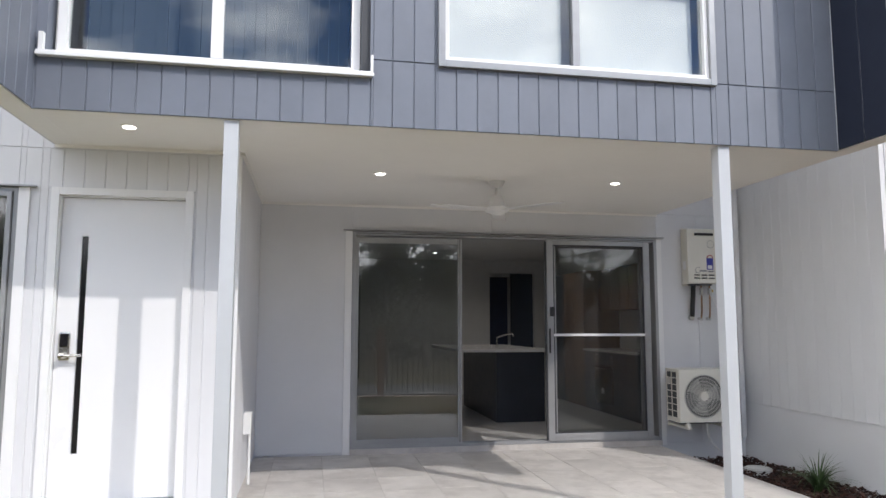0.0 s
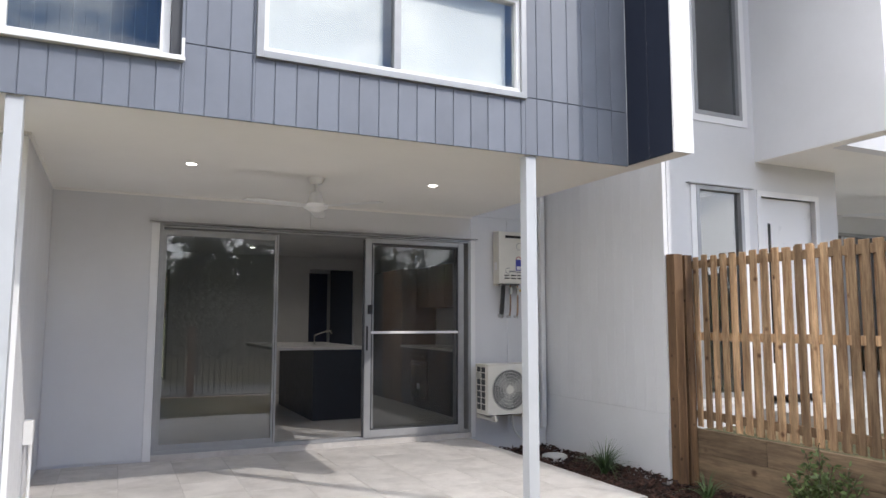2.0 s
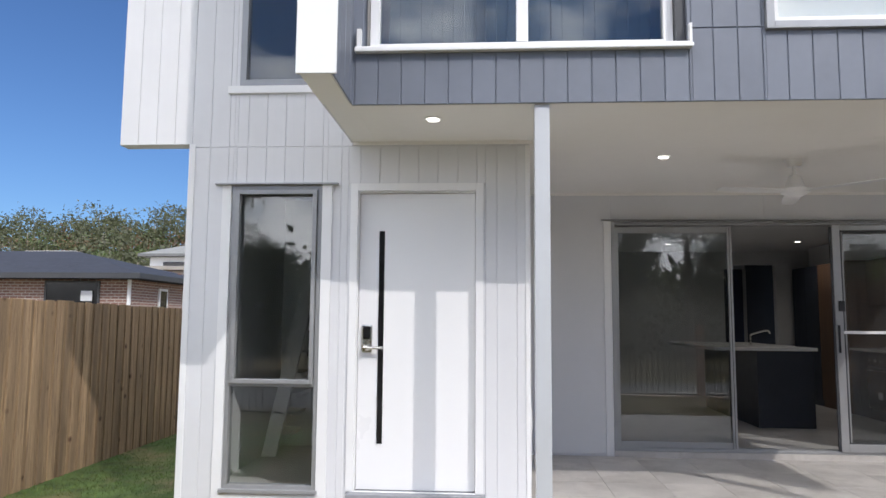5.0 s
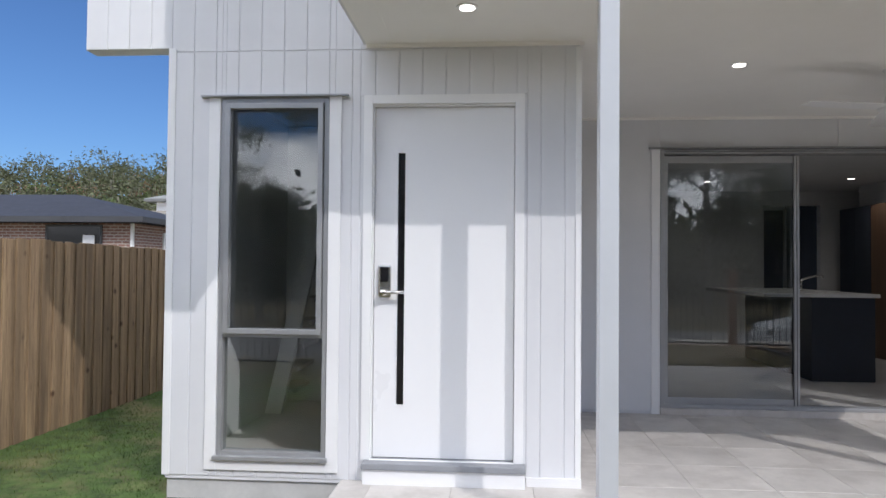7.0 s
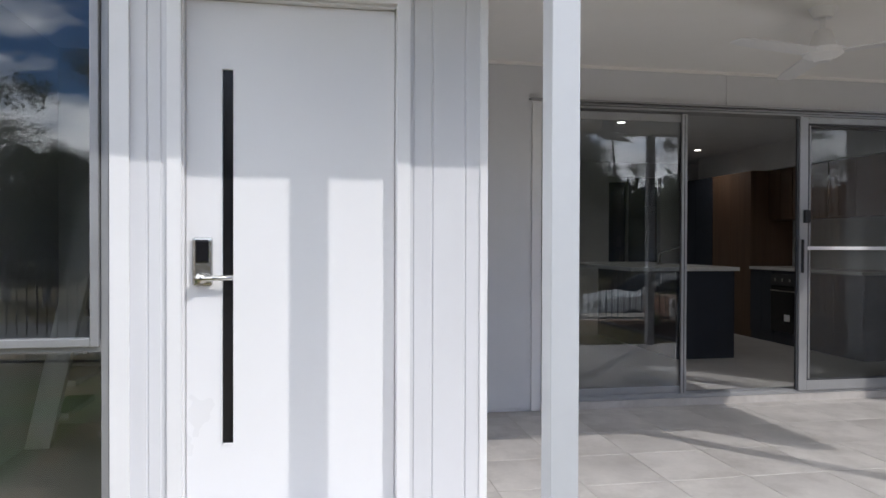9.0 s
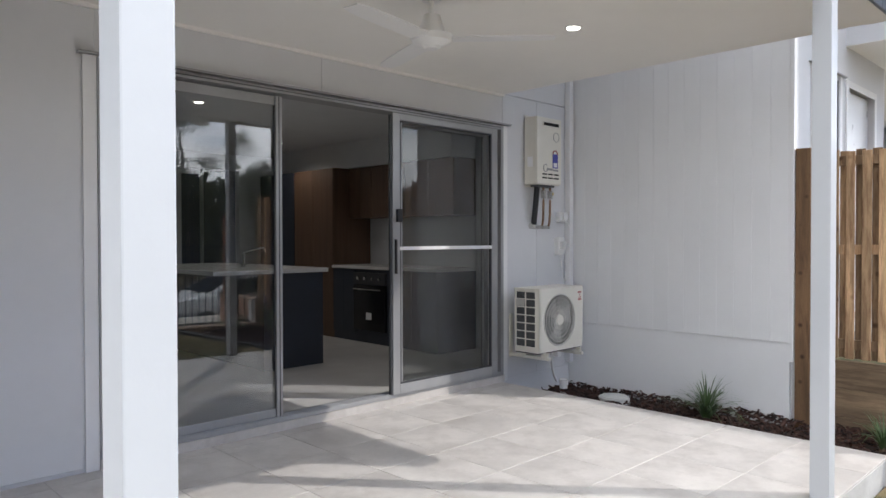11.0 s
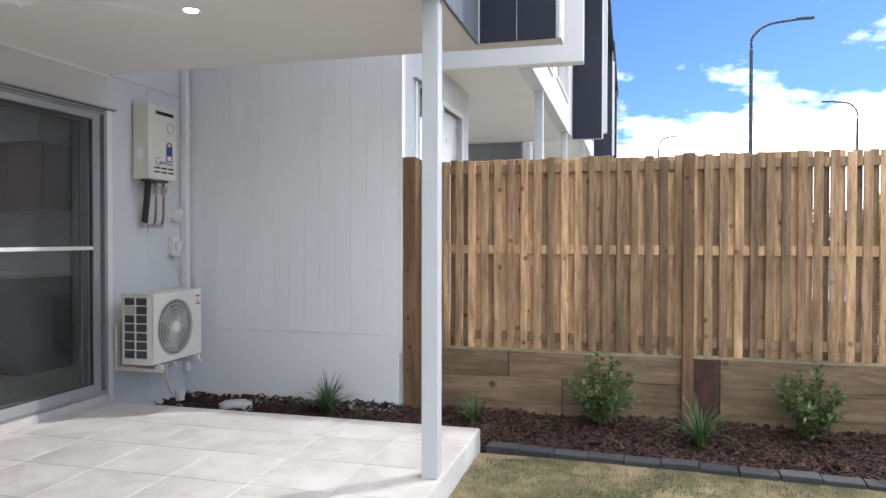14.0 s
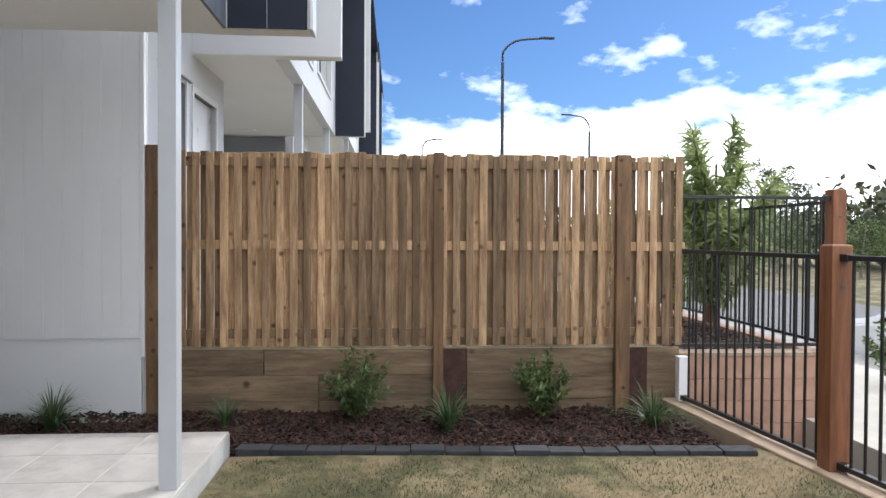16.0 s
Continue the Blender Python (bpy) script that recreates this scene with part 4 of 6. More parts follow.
part("cable", tube(bmesh.new(), bend([(0.02, -0.03, 0.44), (0.10, -0.02, 0.38), (0.115, 0.0, 0.26), (0.075, 0.0, 0.2), (0.0, 0.0, 0.11), (0.02, 0.0, -0.02), (0.06, 0.0, -0.13), (0.12, 0.0, -0.10), (0.05, 0.0, 0.06)]), 0.006, 6), PVC, c, smooth=True)
dp = empty("downpipe", 4.79, GY - 0.035, 0, "white painted downpipe in the wall corner", "downpipe")
part("pipe", boxes((-0.03, 0.03, -0.03, 0.03, 0.06, TOP), bevel=0.006), TRIM, dp)
for z in (0.5, 2.2, 3.9):
    part("bracket", boxes((-0.036, 0.036, -0.034, 0.034, z, z + 0.03)), TRIM, dp)


def air_conditioner():
    a = empty("air_conditioner", 4.143, 7.08, 0.285, "cream outdoor air conditioner unit on a wall bracket", "air conditioner")
    w2, d0, d1, h = 0.318, -0.14, 0.14, 0.55
    bm = boxes((-w2, w2, d0 + 0.012, d1, 0.0, h), bevel=0.012)
    part("casing", bm, CREAM, a)
    # front panel with a round opening
    bm = bmesh.new()
    cx, cz, r = -0.04, 0.272, 0.222
    outer = [(-w2 + 0.006, 0.006), (w2 - 0.006, 0.006), (w2 - 0.006, h - 0.006), (-w2 + 0.006, h - 0.006)]
    n = 48
    rim = [bm.verts.new((cx + r * math.cos(k * math.tau / n), d0, cz + r * math.sin(k * math.tau / n))) for k in range(n)]
    edge = []
    for k in range(n):
        dx_, dz_ = math.cos(k * math.tau / n), math.sin(k * math.tau / n)
        tx = ((w2 - 0.006 - cx) / dx_) if dx_ > 1e-6 else ((-w2 + 0.006 - cx) / dx_ if dx_ < -1e-6 else 1e9)
        tz = ((h - 0.006 - cz) / dz_) if dz_ > 1e-6 else ((0.006 - cz) / dz_ if dz_ < -1e-6 else 1e9)
        t = min(tx, tz)
        edge.append(bm.verts.new((cx + t * dx_, d0, cz + t * dz_)))
    inner = [bm.verts.new((v.co.x, d0 + 0.011, v.co.z)) for v in rim]
    for k in range(n):
        j = (k + 1) % n
        bm.faces.new((rim[k], edge[k], edge[j], rim[j]))
        bm.faces.new((rim[k], rim[j], inner[j], inner[k]))
    part("front_panel", bm, CREAM, a)
    bm = bmesh.new()
    cyl(bm, (cx, d0 + 0.0105, cz), (cx, d0 + 0.0115, cz), r + 0.004, None, 40)
    part("fan_recess", bm, FINS, a, "dark fan recess")
    bm = bmesh.new()
    for k in range(60):
        ang = k * math.tau / 60
        p = Vector((cx + 0.05 * math.cos(ang), d0 - 0.006, cz + 0.05 * math.sin(ang)))
        q = Vector((cx + (r - 0.002) * math.cos(ang + 0.14), d0 - 0.004, cz + (r - 0.002) * math.sin(ang + 0.14)))
        cyl(bm, p, q, 0.0026, None, 4)
    part("grille_spokes", bm, GRILLE, a)
    for rr in (0.085, 0.12, 0.155, 0.19, r):
        bm = tube(bmesh.new(), [(cx + rr * math.cos(t), d0 - 0.004, cz + rr * math.sin(t)) for t in [k * math.tau / 40 for k in range(41)]], 0.003 if rr < r else 0.006, 5)
        part("grille_ring", bm, GRILLE, a)
    part("grille_hub", cyl(bmesh.new(), (cx, d0 + 0.008, cz), (cx, d0 - 0.012, cz), 0.052, 0.045, 28), CREAM, a)
    bm = bmesh.new()
    for k in range(3):
        ang = k * math.tau / 3
        v = [bm.verts.new((cx + s * math.cos(ang + o), d0 + 0.009 - y, cz + s * math.sin(ang + o))) for s, o, y in ((0.04, 0, 0), (0.2, -0.25, 0), (0.2, 0.75, 0.006), (0.04, 0.9, 0.004))]
        bm.faces.new(v)
    part("fan_blades", bm, GREYPRINT, a)
    # coil openings on the side
    part("coil", boxes((-w2 - 0.0015, -w2 + 0.004, -0.10, 0.115, 0.05, 0.52)), FINS, a, "grey coil fins")
    for k in range(8):
        part("grid_bar", boxes((-w2 - 0.008, -w2 - 0.001, -0.105, 0.12, 0.045 + k * 0.0685, 0.054 + k * 0.0685)), CREAM, a)
    for y in (-0.10, 0.01, 0.115):
        part("grid_bar", boxes((-w2 - 0.009, -w2 - 0.0015, y - 0.005, y + 0.005, 0.045, 0.532)), CREAM, a)
    part("side_plate", boxes((-w2 - 0.011, -w2 - 0.0085, 0.02, 0.11, 0.40, 0.455)), GRILLE, a, "small rating plate")
    part("emblem", boxes((0.235, 0.29, d0 - 0.0014, d0 - 0.0004, 0.49, 0.505)), RED, a, "small red printed emblem")
    part("emblem", boxes((0.24, 0.29, d0 - 0.0014, d0 - 0.0004, 0.425, 0.44)), RED, a)
    bm = bmesh.new()
    for px_, pz_ in ((0.264, 0.472), (0.252, 0.452), (0.276, 0.452)):
        v = [bm.verts.new((px_ + ox, d0 - 0.0012, pz_ + oz)) for ox, oz in ((0, 0.013), (0.009, 0), (0, -0.009), (-0.009, 0))]
        bm.faces.new(v)
    part("emblem_mark", bm, RED, a)
    part("top_lid", boxes((-w2 - 0.003, w2 + 0.003, d0 + 0.004, d1 + 0.003, h - 0.012, h + 0.003), bevel=0.004), CREAM, a)
    for x in (-0.23, 0.25):
        b = part("wall_bracket", boxes((x - 0.018, x + 0.018, 0.245, 0.262, -0.075, 0.31), (x - 0.018, x + 0.018, -0.18, 0.245, -0.062, -0.035), (x - 0.014, x + 0.014, -0.16, -0.10, -0.035, -0.001), (x - 0.014, x + 0.014, 0.07, 0.13, -0.035, -0.001), bevel=0.003), CREAM, a)
    part("base_pan", boxes((-w2 + 0.01, w2 - 0.01, d0 + 0.02, d1 - 0.01, -0.008, 0.002)), FRAME_DARK, a)
    part("drain_hose", tube(bmesh.new(), bend([(0.10, 0.05, -0.01), (0.12, 0.06, -0.17), (0.2, 0.1, -0.27), (0.33, 0.16, -0.36)]), 0.012, 8), PVC, a, smooth=True)
    part("line_duct", boxes((0.40, 0.46, 0.20, 0.262, -0.15, 0.12), bevel=0.006), TRIM, a)


air_conditioner()
dr = empty("drain_riser", 4.50, 7.18, -0.2, "white pvc drain riser in the mulch", "pipe")
part("pipe", cyl(bmesh.new(), (0, 0, 0), (0, 0, 0.14), 0.036), PVC, dr, smooth=False)
part("collar", cyl(bmesh.new(), (0, 0, 0.10), (0, 0, 0.145), 0.043), PVC, dr)
lid = empty("inspection_lid", 4.47, 6.62, -0.17, "round pale concrete inspection lid in the mulch", "lid")
part("rim", cyl(bmesh.new(), (0, 0, -0.03), (0, 0, 0.045), 0.14, 0.135, 28), CONCRETE, lid)
part("cover", cyl(bmesh.new(), (0, 0, 0.0452), (0, 0, 0.055), 0.12, 0.115, 28), CONCRETE, lid)


def ceiling_fan():
    f = empty("ceiling_fan", 1.60, 5.92, SOFF, "white three-bladed ceiling fan under the soffit", "ceiling fan")
    part("canopy", cyl(bmesh.new(), (0, 0, -0.055), (0, 0, 0), 0.045, 0.075, 24), TRIM, f, smooth=False)
    part("rod", cyl(bmesh.new(), (0, 0, -0.16), (0, 0, -0.05), 0.014), TRIM, f)
    bm = cyl(bmesh.new(), (0, 0, -0.225), (0, 0, -0.125), 0.075, 0.042, 28)
    part("motor_cover", bm, TRIM, f)
    bm = cyl(bmesh.new(), (0, 0, -0.262), (0, 0, -0.232), 0.10, 0.115, 32)
    cyl(bm, (0, 0, -0.285), (0, 0, -0.2625), 0.055, 0.098, 32)
    part("motor_housing", bm, TRIM, f)
    part("bottom_cap", cyl(bmesh.new(), (0, 0, -0.297), (0, 0, -0.2855), 0.035, 0.05, 24), TRIM, f)
    for ang in (-48, 72, 192):
        bm = bmesh.new()
        rows = []
        for k in range(9):
            t = k / 8
            r = 0.105 + t * 0.525
            wdt = 0.042 + 0.018 * math.sin(math.pi * min(1, 0.25 + t * 0.6))
            if k == 8:
                wdt *= 0.8
            tilt = 0.08 * (1 - 0.4 * t)
            rows.append([bm.verts.new((r, s * wdt, -0.245 + s * wdt * tilt + o)) for s, o in ((-1, 0.0), (1, 0.0), (1, -0.006), (-1, -0.006))])
        for a, b in zip(rows, rows[1:]):
            for k in range(4):
                bm.faces.new((a[k], a[(k + 1) % 4], b[(k + 1) % 4], b[k]))
        bm.faces.new(rows[0][::-1]), bm.faces.new(rows[-1])
        bl = part("blade", bm, TRIM, f)
        bl.matrix_basis = pose(0, 0, 0, 0, 0, ang)


ceiling_fan()
jb = empty("tap_box", -0.46, 6.1, 0.42, "small white service box low on the return wall", "box")
part("case", boxes((-0.018, 0.045, -0.06, 0.06, 0.0, 0.17), bevel=0.008), PVC, jb)
part("spout", cyl(bmesh.new(), (0.03, 0, 0.0), (0.03, 0, -0.4), 0.012), PVC, jb)

# ---------------------------------------------------------------- neighbouring side wall and townhouses
SX = 4.85
w = core("wall_side", "-x", SX + 0.004, 0.14, 5.30, 10.0, 0.44, 6.6, LITWHITE, (), "white grooved side wall of the next townhouse")
clad(w, "-x", SX + 0.004, 5.30, 10.0, 0.445, 6.6, LITWHITE, pitch=0.145, gap=0.002, depth=0.0025)
thing("wall_plinth", boxes((SX + 0.012, SX + 0.15, 5.30, 10.0, -0.6, 0.44)), LITWHITE, "smooth white rendered plinth under the side wall", "wall", kind="structure")
thing("trim_side", boxes((SX - 0.004, SX + 0.045, 5.268, 5.30, 0.3, 6.6), bevel=0.003), TRIM, "white corner board of the side wall", "trim", kind="structure")


def townhouse(dx, dz, label, depth=10.0):
    o = Vector((dx, 0, dz))
    t = empty("townhouse", dx, DY, dz, label, "townhouse", "row of townhouses")

    def b(*d, bevel=0.0):
        return boxes(*[(q[0] + dx, q[1] + dx, q[2], q[3], q[4] + dz, q[5] + dz) for q in d], bevel=bevel)

    def wall_with(holes, face, at, thick, u0, u1, z0, z1):
        w_ = core("", face, at, thick, u0 + dx, u1 + dx, z0 + dz, z1 + dz, WHITE, [(h[0] + dx, h[1] + dx, h[2] + dz, h[3] + dz) for h in holes], bm=bmesh.new())
        bmesh.ops.remove_doubles(w_, verts=w_.verts, dist=0.0005)
        return w_

    hung("entry_wall", wall_with((WIN, DOORH, UPWIN), "-y", DY, 0.14, -2.955, -0.48, -0.6, TOP), WHITE, t)
    hung("return_wall", b((-0.62, -0.48, DY + 0.14, GY, -0.3, TOP)), WHITE, t)
    hung("patio_wall", wall_with((SLIDE,), "-y", GY, 0.14, -0.48, 4.85, -0.6, TOP), WHITE, t)
    # slate facade made pale: its sheen at a grazing view is in the colour
    hung("upper_wall", wall_with((W1, W2), "-y", FY, 0.14, -1.56, 3.68, 2.525, TOP), WHITE, t, "upper facade with grazing sheen put into its pale colour")
    fw = hung("west_fin", b((-1.735, -1.562, 3.855, DY, 2.535, TOP)), WHITE, t)
    hung("fin_lining", b((-1.5615, -1.55, 3.87, FY - 0.001, 2.535, TOP)), SHADED_SLATE, fw)
    fe = hung("east_fin", b((3.68, 3.83, 3.853, GY, 2.535, TOP)), WHITE, t)
    hung("fin_lining", b((3.669, 3.6795, 3.87, FY - 0.001, 2.535, TOP)), SHADED_SLATE, fe, "slate inner face with shade in its colour")
    hung("soffit", b((-1.56, 3.68, FY + 0.15, GY - 0.001, SOFF, SOFF + 0.05), (-1.73, -1.58, 3.87, DY - 0.001, SOFF - 0.006, SOFF - 0.001)), SOFFIT, t)
    hung("roof", b((-3.0, 4.85, 3.83, depth, TOP, TOP + 0.15)), ROOF, t)
    hung("back_wall", b((-2.9, 4.85, depth - 0.15, depth, -0.6, TOP)), WHITE, t)
    for x in (-0.467, 2.80):
        hung("post", b((x - 0.046, x + 0.046, 4.384, 4.48, -0.1, SOFF - 0.002), bevel=0.004), POSTPAINT, t)
    dr_ = hung("door", b((-1.67, -0.85, DY + 0.05, DY + 0.09, 0.1, 2.17)), DOOR, t)
    hung("glass_strip", b((-1.53, -1.49, DY + 0.047, DY + 0.0495, 0.43, 1.9)), BLACK, dr_)
    bm = ring(-1.742 + dx, -0.788 + dx, 0.02 + dz, 2.232 + dz, DY - 0.014, DY - 0.001, 0.06, wb=0.001)
    hung("door_trim", bm, TRIM, t)
    for nme, q, tr in (("entry_window", WIN, 0.835), ("upper_window", UPWIN, None)):
        wi = hung(nme, ring(q[0] + dx, q[1] + dx, q[2] + dz, q[3] + dz, DY - 0.015, DY + 0.07, 0.045, bevel=0.003), FRAME, t)
        g = hung("pane", b((q[0] + 0.045, q[1] - 0.045, DY + 0.03, DY + 0.036, q[2] + 0.045, q[3] - 0.045)), GLASSTINT, wi)
        g.visible_shadow = False
        hung("trim_board", b((q[0] - 0.07, q[0] - 0.001, DY - 0.012, DY - 0.0005, q[2] - 0.07, q[3]), (q[1] + 0.001, q[1] + 0.07, DY - 0.012, DY - 0.0005, q[2] - 0.07, q[3]), (q[0], q[1], DY - 0.0115, DY - 0.0005, q[2] - 0.07, q[2] - 0.001)), TRIM, wi)
        hung("head_flashing", b((q[0] - 0.12, q[1] + 0.12, DY - 0.04, DY, q[3] + 0.002, q[3] + 0.012)), FRAME, wi)
    for nme, q in (("wide_window", (-1.47, 0.31, 2.865, 4.6)), ("high_window", W2)):
        wi = hung(nme, ring(q[0] + dx, q[1] + dx, q[2] + dz, q[3] + dz, FY - 0.02, FY + 0.06, 0.05, bevel=0.003), TRIM, t)
        hung("mullion", b(((q[0] + q[1]) / 2 - 0.03, (q[0] + q[1]) / 2 + 0.03, FY - 0.015, FY + 0.05, q[2] + 0.05, q[3] - 0.05)), TRIM, wi)
        g = hung("pane", b((q[0] + 0.05, q[1] - 0.05, FY + 0.062, FY + 0.068, q[2] + 0.05, q[3] - 0.05)), GLASSTINT, wi)
    sl = hung("sliding_door", ring(0.445 + dx, 3.825 + dx, 0.03 + dz, 2.255 + dz, GY - 0.02, GY + 0.08, 0.05), FRAME, t)
    hung("stile", b((1.53, 1.6, GY - 0.01, GY + 0.05, 0.08, 2.2), (2.53, 2.62, GY - 0.01, GY + 0.05, 0.08, 2.2)), FRAME, sl)
    hung("pane", b((0.5, 3.77, GY + 0.04, GY + 0.046, 0.08, 2.2)), GLASSTINT, sl)
    hung("indoor_floor", b((-2.8, 4.8, GY + 0.1, depth - 0.2, -0.1, 0.05)), FLOORIN, t)
    hung("patio_slab", b((-1.85, 3.8, FY, GY - 0.03, -0.5, -0.01)), CONCRETE, t)
    # fan of the neighbour's patio
    fn = hung("ceiling_fan", cyl(cyl(bmesh.new(), Vector((1.6, 5.92, SOFF - 0.2)) + o, Vector((1.6, 5.92, SOFF)) + o, 0.02), Vector((1.6, 5.92, SOFF - 0.28)) + o, Vector((1.6, 5.92, SOFF - 0.2)) + o, 0.11, 0.06, 20), TRIM, t)
    for ang in (20, 140, 260):
        a = radians(ang)
        bm = bmesh.new()
        d_, n_ = Vector((math.cos(a), math.sin(a), 0)), Vector((-math.sin(a), math.cos(a), 0))
        base = Vector((1.6, 5.92, SOFF - 0.24)) + o
        v = [bm.verts.new(base + d_ * r + n_ * s * 0.06 + Vector((0, 0, s * 0.008 + h))) for h in (0, -0.006) for r, s in ((0.1, -1), (0.62, -1), (0.62, 1), (0.1, 1))]
        for f in ((0, 1, 2, 3), (7, 6, 5, 4), (0, 1, 5, 4), (1, 2, 6, 5), (2, 3, 7, 6), (3, 0, 4, 7)):
            bm.faces.new([v[i] for i in f])
        hung("fan_blade", bm, TRIM, fn)
    return t


townhouse(7.86, 0.455, "white two-storey townhouse with shade-coloured slate fin linings on a terrace")
townhouse(15.72, 0.91, "white two-storey townhouse with shade-coloured slate fin linings along the row")
townhouse(23.58, 1.36, "white two-storey townhouse with shade-coloured slate fin linings ending the row")
thing("terrace", boxes((5.24, 13.0, 0.95, 7.36, -1.12, 0.29), (13.0, 21.0, 0.95, 7.36, -1.12, 0.72), (21.0, 31.0, 0.95, 7.36, -1.12, 1.15)), LAWN, "raised lawn terraces beside the row of houses", "ground", kind="structure")

# ---------------------------------------------------------------- timber fence and retaining wall
FX = 5.15
rw = empty("retaining_wall", 5.12, 3.0, -0.3, "weathered timber sleeper retaining wall", "retaining wall")
for y0, y1 in ((5.24, 2.925), (2.72, 1.355), (1.175, 0.885)):
    for z0, z1 in ((-0.335, -0.120), (-0.117, 0.095), (0.098, 0.314)):
        cuts = [y1, *([3.95] if y0 - y1 > 2 and z0 < 0.09 else []), *([4.4] if y0 - y1 > 2 and z0 > 0.09 else []), y0]
        for a, b in zip(cuts, cuts[1:]):
            hung("sleeper", boxes((5.10, 5.15, a + 0.003, b - 0.003, z0, z1), bevel=0.004), SLEEPER, rw)
for y0, y1 in ((2.92, 2.725), (1.35, 1.18)):
    hung("steel_channel", boxes((5.075, 5.10, y1, y0, -0.4, 0.317), (5.10, 5.16, y1 + 0.08, y1 + 0.095, -0.4, 0.31)), STEEL, rw, "rusty brown steel channel")
fc = empty("timber_fence", FX, 3.0, 0.3, "new treated pine paling fence with gaps", "fence")
for y0, y1 in ((2.922, 3.006), (1.345, 1.465)):
    hung("post", boxes((5.03, 5.10 if y0 > 2 else 5.098, y0, y1, -0.45, 1.945), bevel=0.004), PINE_DARK, fc)
hung("post", boxes((4.86, 4.965, 5.155, 5.262, -0.45, 1.955), bevel=0.004), PINE_DARK, fc, "dark stained end post")
hung("post", boxes((5.0, 5.09, 5.16, 5.26, -0.45, 1.95), bevel=0.004), PINE_DARK, fc)
for z in (1.865, 1.175, 0.435):
    hung("rail", boxes((5.1715, 5.2065, 0.82, 5.25, z - 0.038, z + 0.038), bevel=0.003), PINE, fc)
rnd = random.Random(4)
k = 0
y = 5.19
while y > 0.83:
    for back in (0, 1):
        yy = y - back * 0.0565
        if yy < 0.83:
            continue
        wdt, top = rnd.uniform(0.060, 0.067), 1.945 + rnd.uniform(-0.012, 0.012)
        ob = new("paling", piece_mesh("paling", round(wdt, 3), 0.017, round(top - 0.325, 2), PINE, 0.004))
        ob.matrix_basis = pose(5.171 if not back else 5.2245, yy, (top + 0.325) / 2, rnd.uniform(-0.25, 0.25), 0, -90)
        at_parent(ob, fc)
    y -= 0.1135

# ---------------------------------------------------------------- black picket fence along the front
def fence_y(x):
    return 0.712 + 0.115 * (x - 3.25)


def picket_panel(p, q, z0, z1, label, pitch=0.105):
    p, q = Vector(p), Vector(q)
    d = (q - p)
    n = max(2, round(d.length / pitch))
    f = empty("picket_fence", p.x, p.y, z0, label, "fence", "black picket panels")
    ang = math.degrees(math.atan2(d.y, d.x))
    f.matrix_basis = pose(p.x, p.y, z0, 0, 0, ang)
    L, h = d.length, z1 - z0
    for z in (0.0, h - 0.03):
        part("rail", boxes((0, L, -0.019, 0.019, z, z + 0.03), bevel=0.003), BLACKMETAL, f)
    me = link_mesh("picket", cyl(bmesh.new(), (0, 0, 0.03), (0, 0, h - 0.03), 0.0095, None, 8), BLACKMETAL)
    for k in range(n):
        ob = new("picket", me)
        ob.matrix_basis = pose((k + 0.5) * L / n, 0, 0)
        ob.parent = f
    for x in (0.0, L):
        for z in (-0.006, h - 0.036):
            part("rail_bracket", boxes((x - 0.03, x + 0.03, -0.028, 0.028, z, z + 0.042), bevel=0.004), BLACKMETAL, f)
    return f


def timber_post(x, y, z0, z1, s=0.064, label="oiled red-brown hardwood fence post"):
    t = empty("fence_post", x, y, z0, label, "post", "hardwood fence posts")
    part("shaft", boxes((-s, s, -s, s, 0, z1 - z0), bevel=0.012), MERBAU, t)
    part("bolt", cyl(bmesh.new(), (-s - 0.006, 0, 0.22), (-s, 0, 0.22), 0.012, None, 8), FINS, t)
    part("bolt", cyl(bmesh.new(), (-s - 0.006, 0, z1 - z0 - 0.25), (-s, 0, z1 - z0 - 0.25), 0.012, None, 8), FINS, t)


for a, b in ((4.93, 3.34), (3.16, 1.50), (1.36, -0.24), (-1.32, -2.95), (-3.05, -4.55)):
    picket_panel((a, fence_y(a), 0), (b, fence_y(b), 0), -0.10, 1.155, "black steel picket fence panel between hardwood posts")
for x in (3.25, 1.43, -0.30, -1.26, -3.0):
    timber_post(x, fence_y(x), -0.3, 1.215)
thing("kerb", boxes((-0.25, 5.2, -0.13, 0.13, -0.5, -0.122), bevel=0.01), KERB, "pale concrete kerb strip under the front fence", "kerb", kind="structure").matrix_basis = pose(0, fence_y(0), 0, 0, 0, math.degrees(math.atan(0.115)))
thing("white_stub_post", boxes((4.975, 5.06, 0.85, 0.94, -0.45, 0.25), bevel=0.004), TRIM, "short white post at the end of the retaining wall", "post")

# neighbour's raised planter and its fence
pl = empty("block_planter", 5.3, 0.2, -0.3, "terracotta coloured block retaining planter", "planter")
for r in range(4):
    z0 = -0.60 + r * 0.2
    off = 0.0 if r % 2 else 0.2
    y = -0.75 + off - 0.4
    while y < 0.92:
        a, b = max(y, -0.75), min(y + 0.4, 0.92)
        if b - a > 0.03:
            hung("block", boxes((5.28, 5.46, a + 0.002, b - 0.002, z0 + 0.002, z0 + 0.198), bevel=0.004), PINKBLOCK, pl)
        y += 0.4
hung("front_face", boxes((5.46, 13.0, -0.75, -0.58, -0.6, 0.19)), PINKBLOCK, pl)
hung("capping", boxes((5.27, 5.47, -0.76, 0.92, 0.2005, 0.235), bevel=0.004), KERB, pl)
thing("planter_soil", boxes((5.46, 13.0, -0.58, 0.94, -0.6, 0.17)), SOIL, "dark soil inside the raised planter", "ground", kind="structure")
